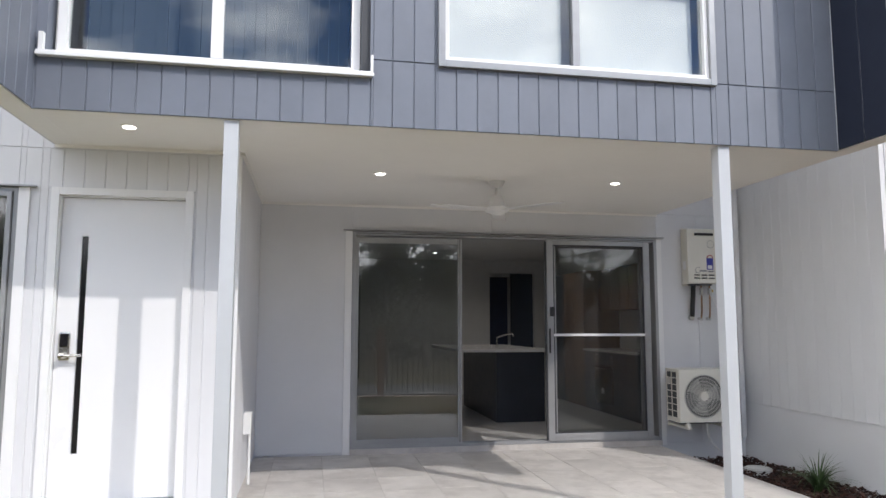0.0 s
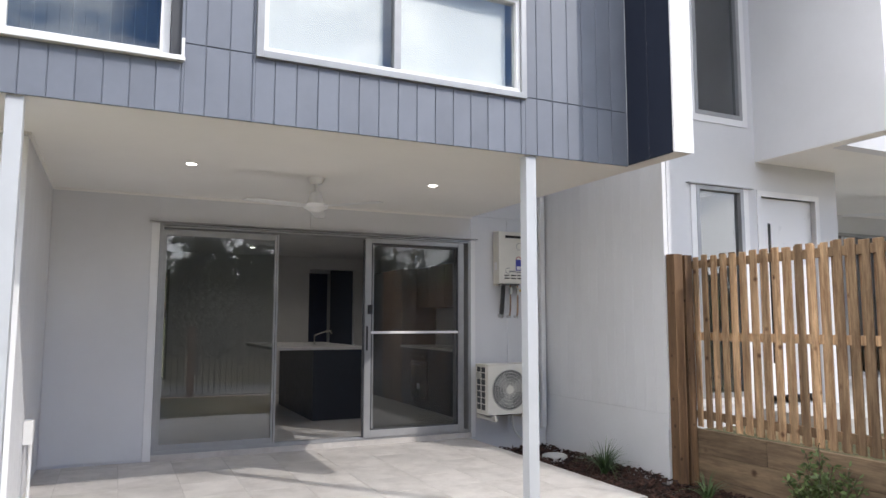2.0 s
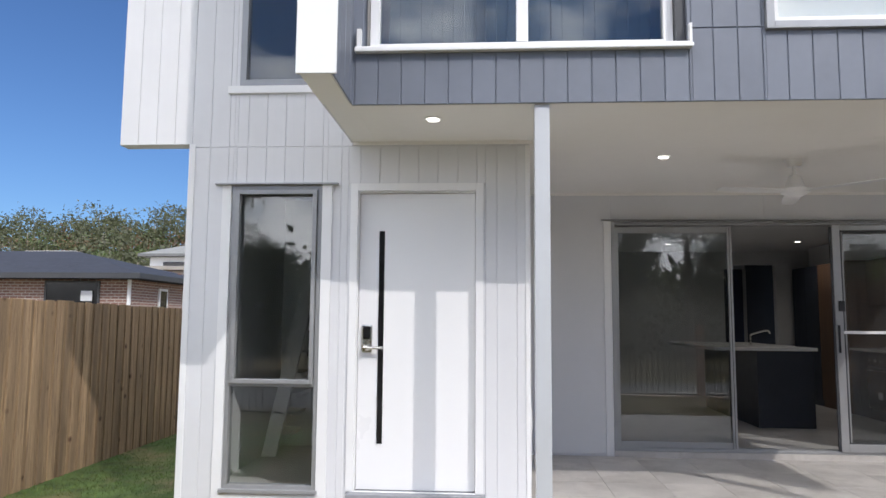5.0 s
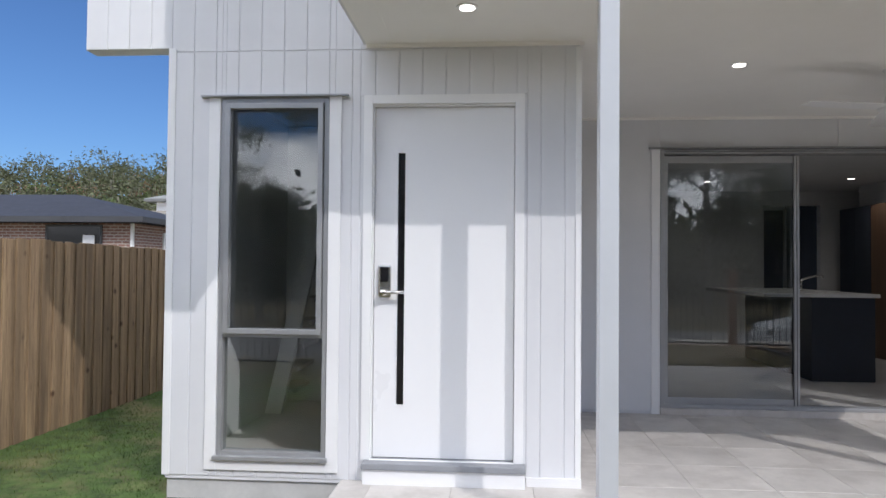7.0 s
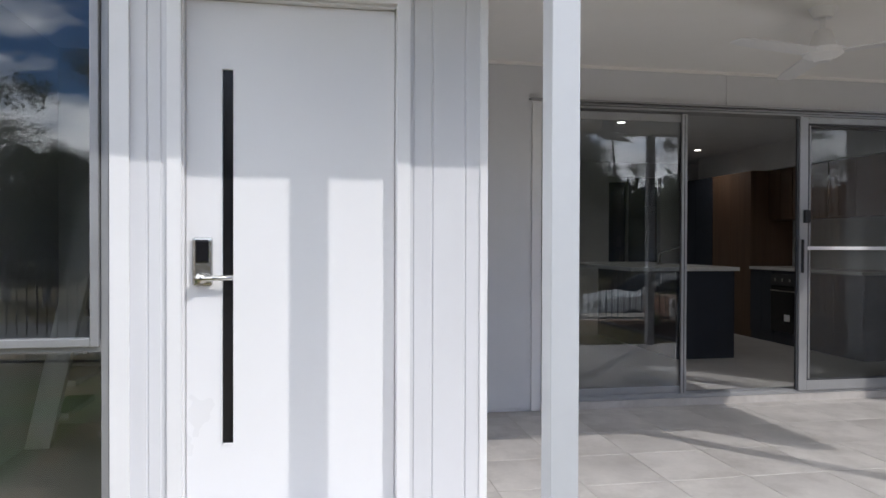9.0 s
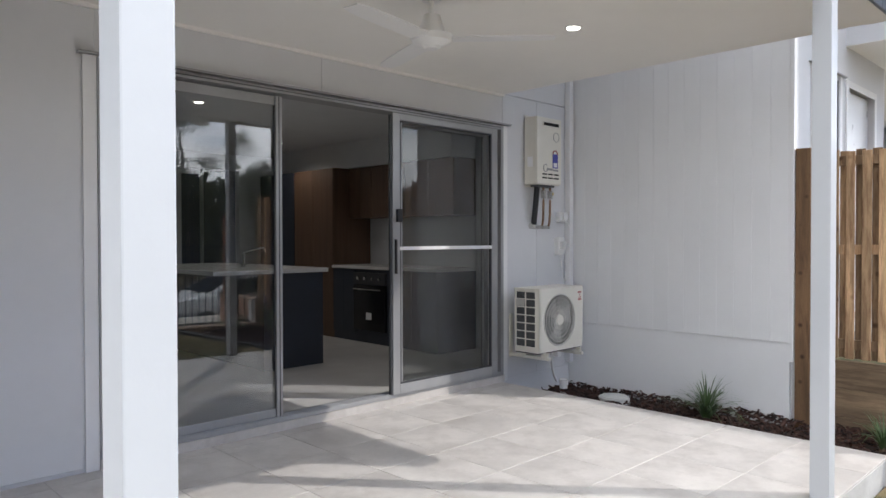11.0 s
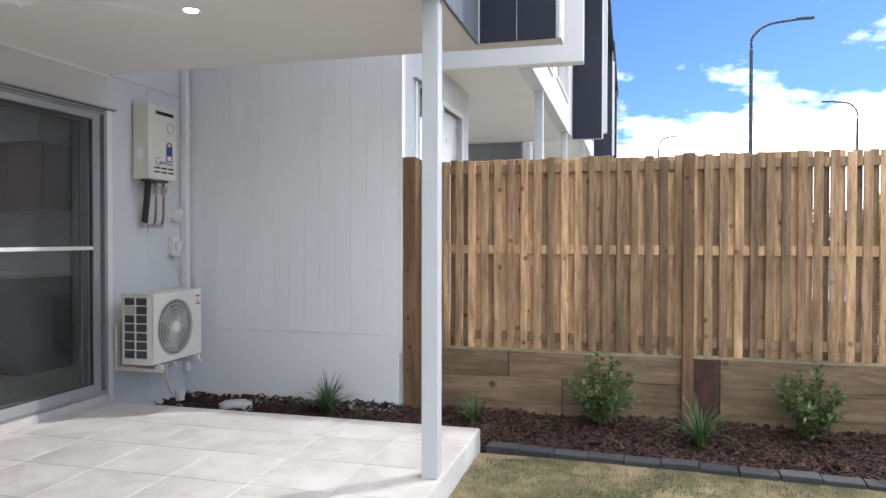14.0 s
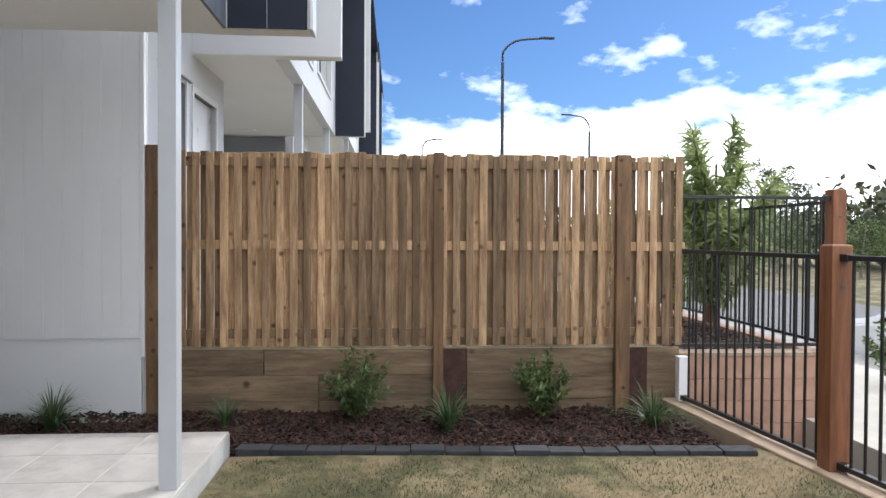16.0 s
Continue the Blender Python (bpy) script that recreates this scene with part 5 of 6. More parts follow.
picket_panel((5.40, 0.80, 0), (5.40, -0.60, 0), 0.27, 1.635, "black steel picket fence panel on the raised planter")
timber_post(5.40, -0.69, 0.2, 1.70)
for x in range(3):
    picket_panel((5.5 + x * 2.4, -0.67, 0), (7.8 + x * 2.4, -0.67, 0), 0.27, 1.60, "black steel picket fence panel on the raised planter")
    timber_post(7.85 + x * 2.4, -0.67, 0.18, 1.70)

# ---------------------------------------------------------------- side boundary fence of lapped palings
lf = empty("lapped_fence", -4.62, 6.0, -0.2, "brown lapped timber paling boundary fence", "fence")
rnd = random.Random(9)
y = 0.3
while y < 15.5:
    for lap in (0, 1):
        wdt = rnd.uniform(0.094, 0.104)
        top = 1.43 - 0.012 * (y - 6) + rnd.uniform(-0.008, 0.008)
        ob = new("paling", piece_mesh("lapped_paling", round(wdt, 3), 0.013, round(top + 0.16, 2), LAPPED, 0.002))
        ob.matrix_basis = pose(-4.62 + lap * 0.014, y + lap * 0.075, (top - 0.16) / 2, rnd.uniform(-0.3, 0.3), 0, 90)
        at_parent(ob, lf)
    y += 0.15
for z in (0.2, 1.1):
    hung("rail", boxes((-4.70, -4.6345, 0.3, 15.5, z, z + 0.07)), PINE_DARK, lf)
hung("kickboard", boxes((-4.655, -4.636, 0.3, 15.5, -0.45, -0.17)), PINE_DARK, lf)

# ---------------------------------------------------------------- garden edging
rnd = random.Random(2)
for k in range(15):
    y1 = 4.33 - k * 0.222
    xa = 3.585 + 0.06 * (y1 - 1.04)
    if y1 < 1.1:
        break
    e = thing("edging_block", boxes((-0.062, 0.062, -0.108, 0.108, -0.09, 0.035), bevel=0.008), EDGING, "charcoal concrete garden edging block", "edging", "garden edging")
    e.matrix_basis = pose(xa + 0.03 + rnd.uniform(-0.006, 0.006), y1 - 0.11, -0.145 + rnd.uniform(-0.006, 0.006), 0, 0, -3.4 + rnd.uniform(-1.5, 1.5))
# ---------------------------------------------------------------- planting
def strip(verts, faces, pts, width, side):
    """A tapered leaf blade along points, folded a little."""
    n = len(pts)
    base = len(verts)
    for i, p in enumerate(pts):
        wd_ = width * (1 - (i / (n - 1)) ** 2 * 0.95)
        verts += [p - side * wd_, p + side * wd_]
    for i in range(n - 1):
        a = base + 2 * i
        faces.append((a, a + 1, a + 3, a + 2))


def raw(name, verts, faces, mat, parent=None, smooth=False):
    me = bpy.data.meshes.new(name)
    me.from_pydata([tuple(v) for v in verts], [], faces)
    me.materials.append(mat)
    ob = new(name, me)
    ob.parent = parent
    return ob


def strap_clump(x, y, z, n, length, seed, label, lean=1.0):
    r = random.Random(seed)
    c = empty("strap_leaf_plant", x, y, z, label, "plant", "strap-leaf plants")
    v, f = [], []
    for _ in range(n):
        a = r.uniform(0, math.tau)
        L = length * r.uniform(0.55, 1.1)
        out = r.uniform(0.15, 0.75) * lean
        d, side = Vector((math.cos(a), math.sin(a), 0)), Vector((-math.sin(a), math.cos(a), 0))
        p0 = d * r.uniform(0, 0.03) + Vector((0, 0, -0.01))
        pts = []
        for k in range(6):
            t = k / 5
            pts.append(p0 + d * (L * out * t ** 1.5) + Vector((0, 0, L * (t * (1.05 - 0.25 * out) - 0.55 * out * t ** 3))))
        strip(v, f, pts, r.uniform(0.004, 0.007), side)
    raw("leaves", v, f, STRAP, c)
    part("crown", cyl(bmesh.new(), (0, 0, -0.04), (0, 0, 0.03), 0.03, 0.015, 8), STEM, c)


def leaf_quad(v, f, p, d, up_, L, wd_):
    s = d.cross(up_).normalized() * wd_
    b = len(v)
    v += [p, p + d * L * 0.45 + s, p + d * L, p + d * L * 0.45 - s]
    f.append((b, b + 1, b + 2, b + 3))


def shrub(x, y, z, h, rad, seed, label, n=900, L=0.045, wd_=0.009, stems=16):
    r = random.Random(seed)
    s = empty("shrub", x, y, z, label, "shrub", "garden shrubs")
    bm = bmesh.new()
    v, f = [], []
    per = n // stems
    for k in range(stems):
        a = r.uniform(0, math.tau)
        out = rad * math.sqrt(r.uniform(0.02, 1.0))
        top = h * r.uniform(0.55, 1.05) * (1 - 0.35 * (out / rad) ** 2)
        pts = [Vector((math.cos(a) * out * t ** 1.2 + r.uniform(-0.012, 0.012), math.sin(a) * out * t ** 1.2 + r.uniform(-0.012, 0.012), top * t)) for t in (0, 0.25, 0.5, 0.75, 1.0)]
        tube(bm, pts, 0.0035, 4)
        for _ in range(per):
            t = r.uniform(0.12, 1.0) ** 0.8
            i = min(3, int(t * 4))
            p = pts[i].lerp(pts[i + 1], t * 4 - i)
            d = Vector((r.gauss(0, 1), r.gauss(0, 1), r.gauss(0.5, 0.6))).normalized()
            leaf_quad(v, f, p + d * r.uniform(0, 0.03), d, Vector((r.gauss(0, 1), r.gauss(0, 1), r.gauss(0, 1))).normalized(), L * r.uniform(0.6, 1.2), wd_ * r.uniform(0.7, 1.2))
    part("branching", bm, STEM, s)
    raw("leaves", v, f, LEAF, s)


strap_clump(4.50, 5.80, -0.16, 130, 0.42, 1, "dark green strap-leaf plant in the bark mulch", 1.6)
strap_clump(4.62, 4.60, -0.17, 55, 0.30, 2, "small dark green strap-leaf plant by the fence", 1.5)
shrub(4.72, 3.62, -0.19, 0.60, 0.27, 3, "open leafy green shrub before the sleeper wall", 1500, 0.055, 0.011, 22)
strap_clump(4.42, 2.92, -0.18, 120, 0.46, 4, "grassy plant in the bark mulch", 1.35)
shrub(4.74, 2.15, -0.19, 0.56, 0.24, 5, "dense rounded green shrub before the sleeper wall", 2600, 0.048, 0.012, 30)
strap_clump(4.45, 1.36, -0.18, 120, 0.42, 6, "arching strap-leaf plant at the end of the bed", 1.75)

# bark mulch
rnd = random.Random(12)
v, f = [], []
zones = [(3.83, 4.86, 5.2, 7.34, 2600), (3.66, 5.09, 1.05, 5.2, 9500), (5.5, 8.5, -0.42, 0.9, 1800)]
for x0, x1, y0, y1, n in zones:
    for _ in range(n):
        px, py = rnd.uniform(x0, x1), rnd.uniform(y0, y1)
        if y1 <= 5.2 and y0 > 0 and px < 3.69 + 0.06 * (py - 1.04):
            continue
        if py > 4.36 and px < 3.82:
            continue
        base = -0.205 if x0 < 5 else 0.175
        pz = base + 0.03 * noise.noise((px * 2.3, py * 2.3, 0.4)) + rnd.uniform(0, 0.035)
        if py > 5.2:
            pz += 0.03
        L, W, T = rnd.uniform(0.018, 0.068), rnd.uniform(0.004, 0.012), rnd.uniform(0.002, 0.006)
        q = Euler((rnd.gauss(0, 0.35), rnd.gauss(0, 0.35), rnd.uniform(0, math.tau))).to_matrix()
        b = len(v)
        for sx, sy, sz in ((-1, -0.6, -1), (1, -1, -1), (0.9, 0.8, -1), (-1, 1, -1), (-0.9, -0.5, 1), (0.85, -0.9, 1), (0.9, 0.7, 1), (-0.8, 0.9, 1)):
            v.append(Vector((px, py, pz)) + q @ Vector((sx * L / 2, sy * W, sz * T)))
        f += [(b + 4, b + 5, b + 6, b + 7), (b, b + 1, b + 5, b + 4), (b + 1, b + 2, b + 6, b + 5), (b + 2, b + 3, b + 7, b + 6), (b + 3, b, b + 4, b + 7)]
tagged(raw("mulch", v, f, MULCH), "reddish brown bark chip mulch over the bed", "mulch", kind="stuff")

# lawn blades
def grass_blades(areas, mat, label, bare):
    v, f = [], []
    for x0, x1, y0, y1, n in areas:
        for _ in range(n):
            px, py = rnd.uniform(x0, x1), rnd.uniform(y0, y1)
            if px > 3.5 + 0.06 * (py - 1.04) or py < fence_y(px) + 0.16 and px > 0:
                continue
            dens = noise.noise((px * 0.9, py * 0.9, 3.0)) + 0.35 * noise.noise((px * 4, py * 4, 1.0))
            if dens < rnd.uniform(-0.75, 0.25) - bare:
                continue
            a, L = rnd.uniform(0, math.tau), rnd.uniform(0.012, 0.032)
            d = Vector((math.cos(a), math.sin(a), 0))
            s = Vector((-d.y, d.x, 0)) * rnd.uniform(0.0016, 0.0026)
            p = Vector((px, py, -0.142))
            b = len(v)
            v += [p - s, p + s, p + d * L * rnd.uniform(0.3, 1.2) + Vector((0, 0, L * rnd.uniform(0.6, 1.0)))]
            f.append((b, b + 1, b + 2))
    tagged(raw("grass", v, f, mat), label, "grass", kind="stuff")


grass_blades(((0.6, 3.62, 0.75, 4.34, 70000),), BLADE, "short straw and olive lawn grass", 0.0)
grass_blades(((-4.58, -2.96, 4.3, 12.0, 34000), (-4.58, -1.9, 2.6, 5.0, 12000)), GREENBLADE, "short green turf grass by the side fence", 0.25)


# ---------------------------------------------------------------- trees
def wattle(x, y, z, h, rad, seed, label, n=1500, L=0.17):
    r = random.Random(seed)
    t = empty("young_tree", x, y, z, label, "tree", "young street trees")
    bm = bmesh.new()
    v, f = [], []
    for k in range(34):
        a = r.uniform(0, math.tau)
        z0 = h * r.uniform(0.1, 0.6)
        z1 = min(h, z0 + h * r.uniform(0.2, 0.45))
        out = rad * r.uniform(0.15, 1.0) * (1.25 - z1 / h * 0.6)
        pts = [Vector((0, 0, z0)), Vector((math.cos(a) * out * 0.45, math.sin(a) * out * 0.45, z0 + (z1 - z0) * 0.4)), Vector((math.cos(a) * out, math.sin(a) * out, z1))]
        tube(bm, pts, 0.006, 5)
        for _ in range(n // 34):
            s = r.uniform(0.15, 1.0)
            p = pts[0].lerp(pts[1], s * 2) if s < 0.5 else pts[1].lerp(pts[2], s * 2 - 1)
            d = Vector((r.gauss(0, 0.7) + math.cos(a) * 0.5, r.gauss(0, 0.7) + math.sin(a) * 0.5, r.gauss(0.35, 0.6))).normalized()
            side = d.cross(Vector((r.gauss(0, 1), r.gauss(0, 1), r.gauss(0, 1)))).normalized()
            LL = L * r.uniform(0.6, 1.2)
            strip(v, f, [p, p + d * LL * 0.35, p + d * LL * 0.7 - Vector((0, 0, LL * 0.06)), p + d * LL - Vector((0, 0, LL * 0.2))], 0.015, side)
    tube(bm, [(0, 0, -0.1), (0.02, 0.01, h * 0.3), (-0.01, 0.02, h * 0.55), (0.0, 0.0, h * 0.78)], 0.015, 7)
    part("trunk", bm, STEM, t)
    raw("crown", v, f, WATTLE, t)
    return t


wattle(7.35, -0.48, 0.1, 2.6, 0.95, 31, "young tree with long narrow green leaves in the planter", 6000, 0.22)
wattle(9.6, -0.9, 0.0, 1.75, 0.6, 33, "young leafy tree by the planter fence", 1200)
wattle(11.5, -0.3, 0.1, 1.9, 0.7, 34, "young leafy tree by the planter fence", 1200)
shrub(6.6, -2.15, -0.37, 0.75, 0.35, 35, "leafy green shrub by the footpath", 700, 0.07, 0.016, 14)


def gum(name, x, y, z, h, rad, seed, label, n=2600, leaf_=0.30, mat=GUM, crown_from=0.4, group="street trees"):
    r = random.Random(seed)
    t = empty(name, x, y, z, label, "tree", group)
    bm = bmesh.new()
    lean = Vector((r.uniform(-0.06, 0.06), r.uniform(-0.06, 0.06), 1))
    trunk = [lean * (h * 0.92 * k / 5) + Vector((r.uniform(-0.02, 0.02) * h * 0.3, r.uniform(-0.02, 0.02) * h * 0.3, 0)) * (k > 0) for k in range(6)]
    for i in range(5):
        cyl(bm, trunk[i], trunk[i + 1], 0.026 * h * (1 - i / 5.6), 0.026 * h * (1 - (i + 1) / 5.6), 8)
    v, f = [], []
    limbs = 15
    for k in range(limbs):
        s = crown_from + (0.97 - crown_from) * k / limbs
        i = min(4, int(s * 5))
        p = trunk[i].lerp(trunk[i + 1], s * 5 - i)
        a = r.uniform(0, math.tau)
        out = rad * r.uniform(0.45, 1.0) * (1.1 - 0.55 * abs(s - 0.62) / 0.4)
        q = p + Vector((math.cos(a) * out, math.sin(a) * out, h * r.uniform(0.03, 0.16)))
        mid = p.lerp(q, 0.5) + Vector((0, 0, -0.02 * h))
        cyl(bm, p, mid, 0.008 * h * (1.2 - s), 0.006 * h * (1.2 - s), 5)
        cyl(bm, mid, q, 0.006 * h * (1.2 - s), 0.002 * h, 5)
        for c in range(3):
            cen = (mid, q, q + Vector((r.gauss(0, 1), r.gauss(0, 1), r.gauss(0.3, 0.6))) * rad * 0.22)[c]
            cr = rad * r.uniform(0.16, 0.30)
            for _ in range(n // (limbs * 3)):
                o = Vector((r.gauss(0, 1), r.gauss(0, 1), r.gauss(0, 0.75))) * cr * 0.55
                d = Vector((r.gauss(0, 1), r.gauss(0, 1), r.gauss(-0.5, 0.7))).normalized()
                leaf_quad(v, f, cen + o, d, Vector((r.gauss(0, 1), r.gauss(0, 1), r.gauss(0, 1))).normalized(), leaf_ * r.uniform(0.6, 1.3), leaf_ * 0.16)
    part("trunk", bm, BARK, t)
    raw("crown", v, f, mat, t)
    return t


# trees across the street, seen in the glass
a = gum("gum_tree", -6.6, -19.0, -1.1, 8.6, 2.8, 51, "tall grey-green gum tree across the street", 17000, 0.22, GUM, 0.14)
b_ = gum("gum_tree", -2.0, -21.0, -1.1, 11.5, 4.3, 52, "tall grey-green gum tree across the street", 17000, 0.22, GUM, 0.18)
for src, x, y, rz, s in ((a, 3.5, -18.5, 80, 0.9), (b_, 9.5, -22.0, 150, 0.95), (a, -15.5, -22.0, 200, 1.05), (b_, -22.0, -20.0, 40, 0.9), (b_, 15.5, -24.0, 270, 0.8), (a, 6.5, -25.0, 310, 1.1), (a, -5.5, -25.0, 130, 1.15), (b_, 23, -20, 20, 0.75), (a, 11.5, -18.5, 95, 0.66), (b_, 13.5, -20.5, 15, 0.55), (a, 17.5, -19.5, 240, 0.75), (a, 0.6, -19.5, 170, 0.6), (a, -10.5, -18.5, 20, 0.7), (b_, -12.8, -21.0, 110, 0.58)):
    src.scale = (s, s, s)
    copy_thing(src, pose(x, y, -1.12, 0, 0, rz))
    src.scale = (1, 1, 1)
# trees down the street
g1 = gum("gum_tree", 52.0, -26.0, -1.1, 8.5, 2.6, 61, "slender gum tree beside the far street", 4500, 0.24, GUM, 0.45)
g2 = gum("roadside_tree", 34.0, -14.5, -1.1, 3.6, 2.2, 62, "low leafy roadside tree", 4500, 0.18, LEAF, 0.25)
for x, y, s in ((44, -22, 1.1), (60, -27, 1.2), (70, -34, 1.5), (55, -18, 1.2), (80, -28, 1.6), (95, -40, 2.0), (40, -25, 1.0)):
    g2.scale = (s, s, s)
    copy_thing(g2, pose(x, y, -1.12, 0, 0, x * 7))
    g2.scale = (1, 1, 1)


# ---------------------------------------------------------------- street lamps
def street_lamp(x, y, h, reach, ang, label):
    s = empty("street_lamp", x, y, -1.1, label, "street lamp", "street lamps")
    s.matrix_basis = pose(x, y, -1.1, 0, 0, ang)
    h += 0.6
    part("pole", cyl(bmesh.new(), (0, 0, 0), (0, 0, h - 1.1), 0.10, 0.065, 12), LAMPPOST, s)
    part("arm", tube(bmesh.new(), bend([(0, 0, h - 1.1), (0.05, 0, h - 0.6), (reach * 0.35, 0, h - 0.15), (reach, 0, h)]), 0.05, 8), LAMPPOST, s, smooth=True)
    part("lamp_head", boxes((reach - 0.05, reach + 0.6, -0.11, 0.11, h - 0.03, h + 0.05), bevel=0.025), LAMPPOST, s)


street_lamp(30, -1.38, 10.55, 1.7, -90, "tall grey curved-arm street lamp above the fence")
street_lamp(45, -9.5, 9.85, 1.3, 90, "grey curved-arm street lamp down the street")
street_lamp(55, 1.2, 9.5, 1.0, -90, "grey curved-arm street lamp far down the street")
street_lamp(90, -9.0, 11.8, 1.0, 90, "grey curved-arm street lamp far down the street")


# ---------------------------------------------------------------- parked car
def car(x, y, z, ang):
    c = empty("parked_car", x, y, z, "white car parked at the kerb", "car")
    c.matrix_basis = pose(x, y, z, 0, 0, ang)
    prof = [(-2.1, 0.32), (-2.16, 0.62), (-2.05, 0.86), (-1.25, 1.0), (-0.45, 1.42), (0.75, 1.46), (1.65, 1.08), (2.1, 1.0), (2.14, 0.55), (2.08, 0.30)]
    bm = bmesh.new()
    rows = []
    for yy, s in ((-0.86, 0.0), (-0.80, 1.0), (0.80, 1.0), (0.86, 0.0)):
        rows.append([bm.verts.new((px, yy, pz if s or pz < 0.9 else 0.9 + (pz - 0.9) * 0.25)) for px, pz in prof])
    for p, q in zip(rows, rows[1:]):
        for k in range(len(prof)):
            j = (k + 1) % len(prof)
            bm.faces.new((p[k], p[j], q[j], q[k]))
    bm.faces.new(rows[0][::-1]), bm.faces.new(rows[-1])
    bmesh.ops.bevel(bm, geom=list(bm.edges), offset=0.03, segments=2, affect="EDGES")
    part("body", bm, CARWHITE, c)
    for s in (-1, 1):
        bm = bmesh.new()
        vs = [bm.verts.new((px, s * yy, pz)) for px, pz, yy in ((-1.1, 0.98, 0.868), (-0.42, 1.34, 0.835), (0.72, 1.38, 0.835), (1.45, 1.02, 0.868))]
        bm.faces.new(vs)
        part("side_window", bm, BLACK, c)
        part("door_line", boxes((-0.03, -0.02, s * 0.872 - 0.004, s * 0.872 + 0.004, 0.4, 0.95)), FRAME_DARK, c)
        part("mirror", boxes((-0.95, -0.78, s * 0.95 - 0.08, s * 0.95 + 0.08, 0.98, 1.12), bevel=0.03), CARWHITE, c)
        for px in (-1.35, 1.3):
            wl_ = part("wheel", cyl(bmesh.new(), (px, s * 0.68, 0.31), (px, s * 0.89, 0.31), 0.31, None, 24), RUBBER, c)
            part("rim", cyl(bmesh.new(), (px, s * 0.885, 0.31), (px, s * 0.90, 0.31), 0.19, 0.17, 18), CHROME, wl_)
    bm = bmesh.new()
    vs = [bm.verts.new(p) for p in ((-1.22, -0.7, 1.03), (-0.5, -0.66, 1.42), (-0.5, 0.66, 1.42), (-1.22, 0.7, 1.03))]
    bm.faces.new(vs)
    part("windscreen", bm, BLACK, c)
    for s in (-1, 1):
        part("headlight", boxes((-2.17, -2.02, s * 0.6 - 0.16, s * 0.6 + 0.16, 0.66, 0.78), bevel=0.03), CHROME, c)


car(8.0, -4.9, -1.04, 2)

# ---------------------------------------------------------------- distance beyond the side fence
m = bpy.data.materials.new("far_brickwork")
m.use_nodes = True
nt = m.node_tree
bt_ = nt.nodes.new("ShaderNodeTexBrick")
bt_.inputs["Color1"].default_value, bt_.inputs["Color2"].default_value, bt_.inputs["Mortar"].default_value = (0.30, 0.165, 0.125, 1), (0.21, 0.115, 0.095, 1), (0.46, 0.41, 0.37, 1)
bt_.inputs["Scale"].default_value, bt_.inputs["Mortar Size"].default_value = 1.0, 0.012
bt_.inputs["Brick Width"].default_value, bt_.inputs["Row Height"].default_value = 0.24, 0.086
tco, mpp = nt.nodes.new("ShaderNodeTexCoord"), nt.nodes.new("ShaderNodeMapping")
sx_, cx_ = nt.nodes.new("ShaderNodeSeparateXYZ"), nt.nodes.new("ShaderNodeCombineXYZ")
ad = nt.nodes.new("ShaderNodeMath")
nt.links.new(tco.outputs["Object"], sx_.inputs[0])
nt.links.new(sx_.outputs["X"], ad.inputs[0]), nt.links.new(sx_.outputs["Y"], ad.inputs[1])
nt.links.new(ad.outputs[0], cx_.inputs[0]), nt.links.new(sx_.outputs["Z"], cx_.inputs[1])
nt.links.new(cx_.outputs[0], bt_.inputs["Vector"])
nt.links.new(bt_.outputs["Color"], nt.nodes["Principled BSDF"].inputs["Base Color"])
nt.nodes["Principled BSDF"].inputs["Roughness"].default_value = 0.85
FARBRICK = m


def hip_roof(x0, x1, y0, y1, z, rise, over, ridge_in):
    bm = bmesh.new()
    e = [bm.verts.new(p) for p in ((x0 - over, y0 - over, z), (x1 + over, y0 - over, z), (x1 + over, y1 + over, z), (x0 - over, y1 + over, z))]
    lo = [bm.verts.new((q.co.x, q.co.y, z - 0.16)) for q in e]
    ym = (y0 + y1) / 2
    r = [bm.verts.new((x0 + ridge_in, ym, z + rise)), bm.verts.new((x1 - ridge_in, ym, z + rise))]
    for q in ((e[0], e[1], r[1], r[0]), (e[1], e[2], r[1]), (e[2], e[3], r[0], r[1]), (e[3], e[0], r[0]), lo[::-1]):
        bm.faces.new(q)
    for k in range(4):
        bm.faces.new((lo[k], lo[(k + 1) % 4], e[(k + 1) % 4], e[k]))
    return bm


def far_house(x0, x1, y0, y1, z0, eave, rise, wall_mat, roof_mat, label, windows=()):
    h = empty("house", (x0 + x1) / 2, (y0 + y1) / 2, z0, label, "house", "houses behind the fence")
    hung("wall", boxes((x0, x1, y0, y1, z0, eave - 0.05)), wall_mat, h)
    hung("roof", hip_roof(x0, x1, y0, y1, eave, rise, 0.5, min(4.0, (x1 - x0) * 0.35)), roof_mat, h)
    for face, a, b, zz0, zz1 in windows:
        if face == "front":
            fr = hung("window", ring(a, b, zz0, zz1, y0 - 0.04, y0 - 0.002, 0.06), FRAME_DARK, h)
            hung("pane", boxes((a + 0.06, b - 0.06, y0 - 0.02, y0 - 0.015, zz0 + 0.06, zz1 - 0.06)), BLACK, fr)
            hung("sill", boxes((a - 0.05, b + 0.05, y0 - 0.08, y0 - 0.001, zz0 - 0.07, zz0 - 0.001)), RENDERED, fr)
        else:
            fr = hung("window", boxes((x1 + 0.002, x1 + 0.05, a, b, zz0, zz1)), TRIM, h)
            hung("pane", boxes((x1 + 0.0505, x1 + 0.056, a + 0.08, b - 0.08, zz0 + 0.08, zz1 - 0.08)), BLACK, fr)
    return h


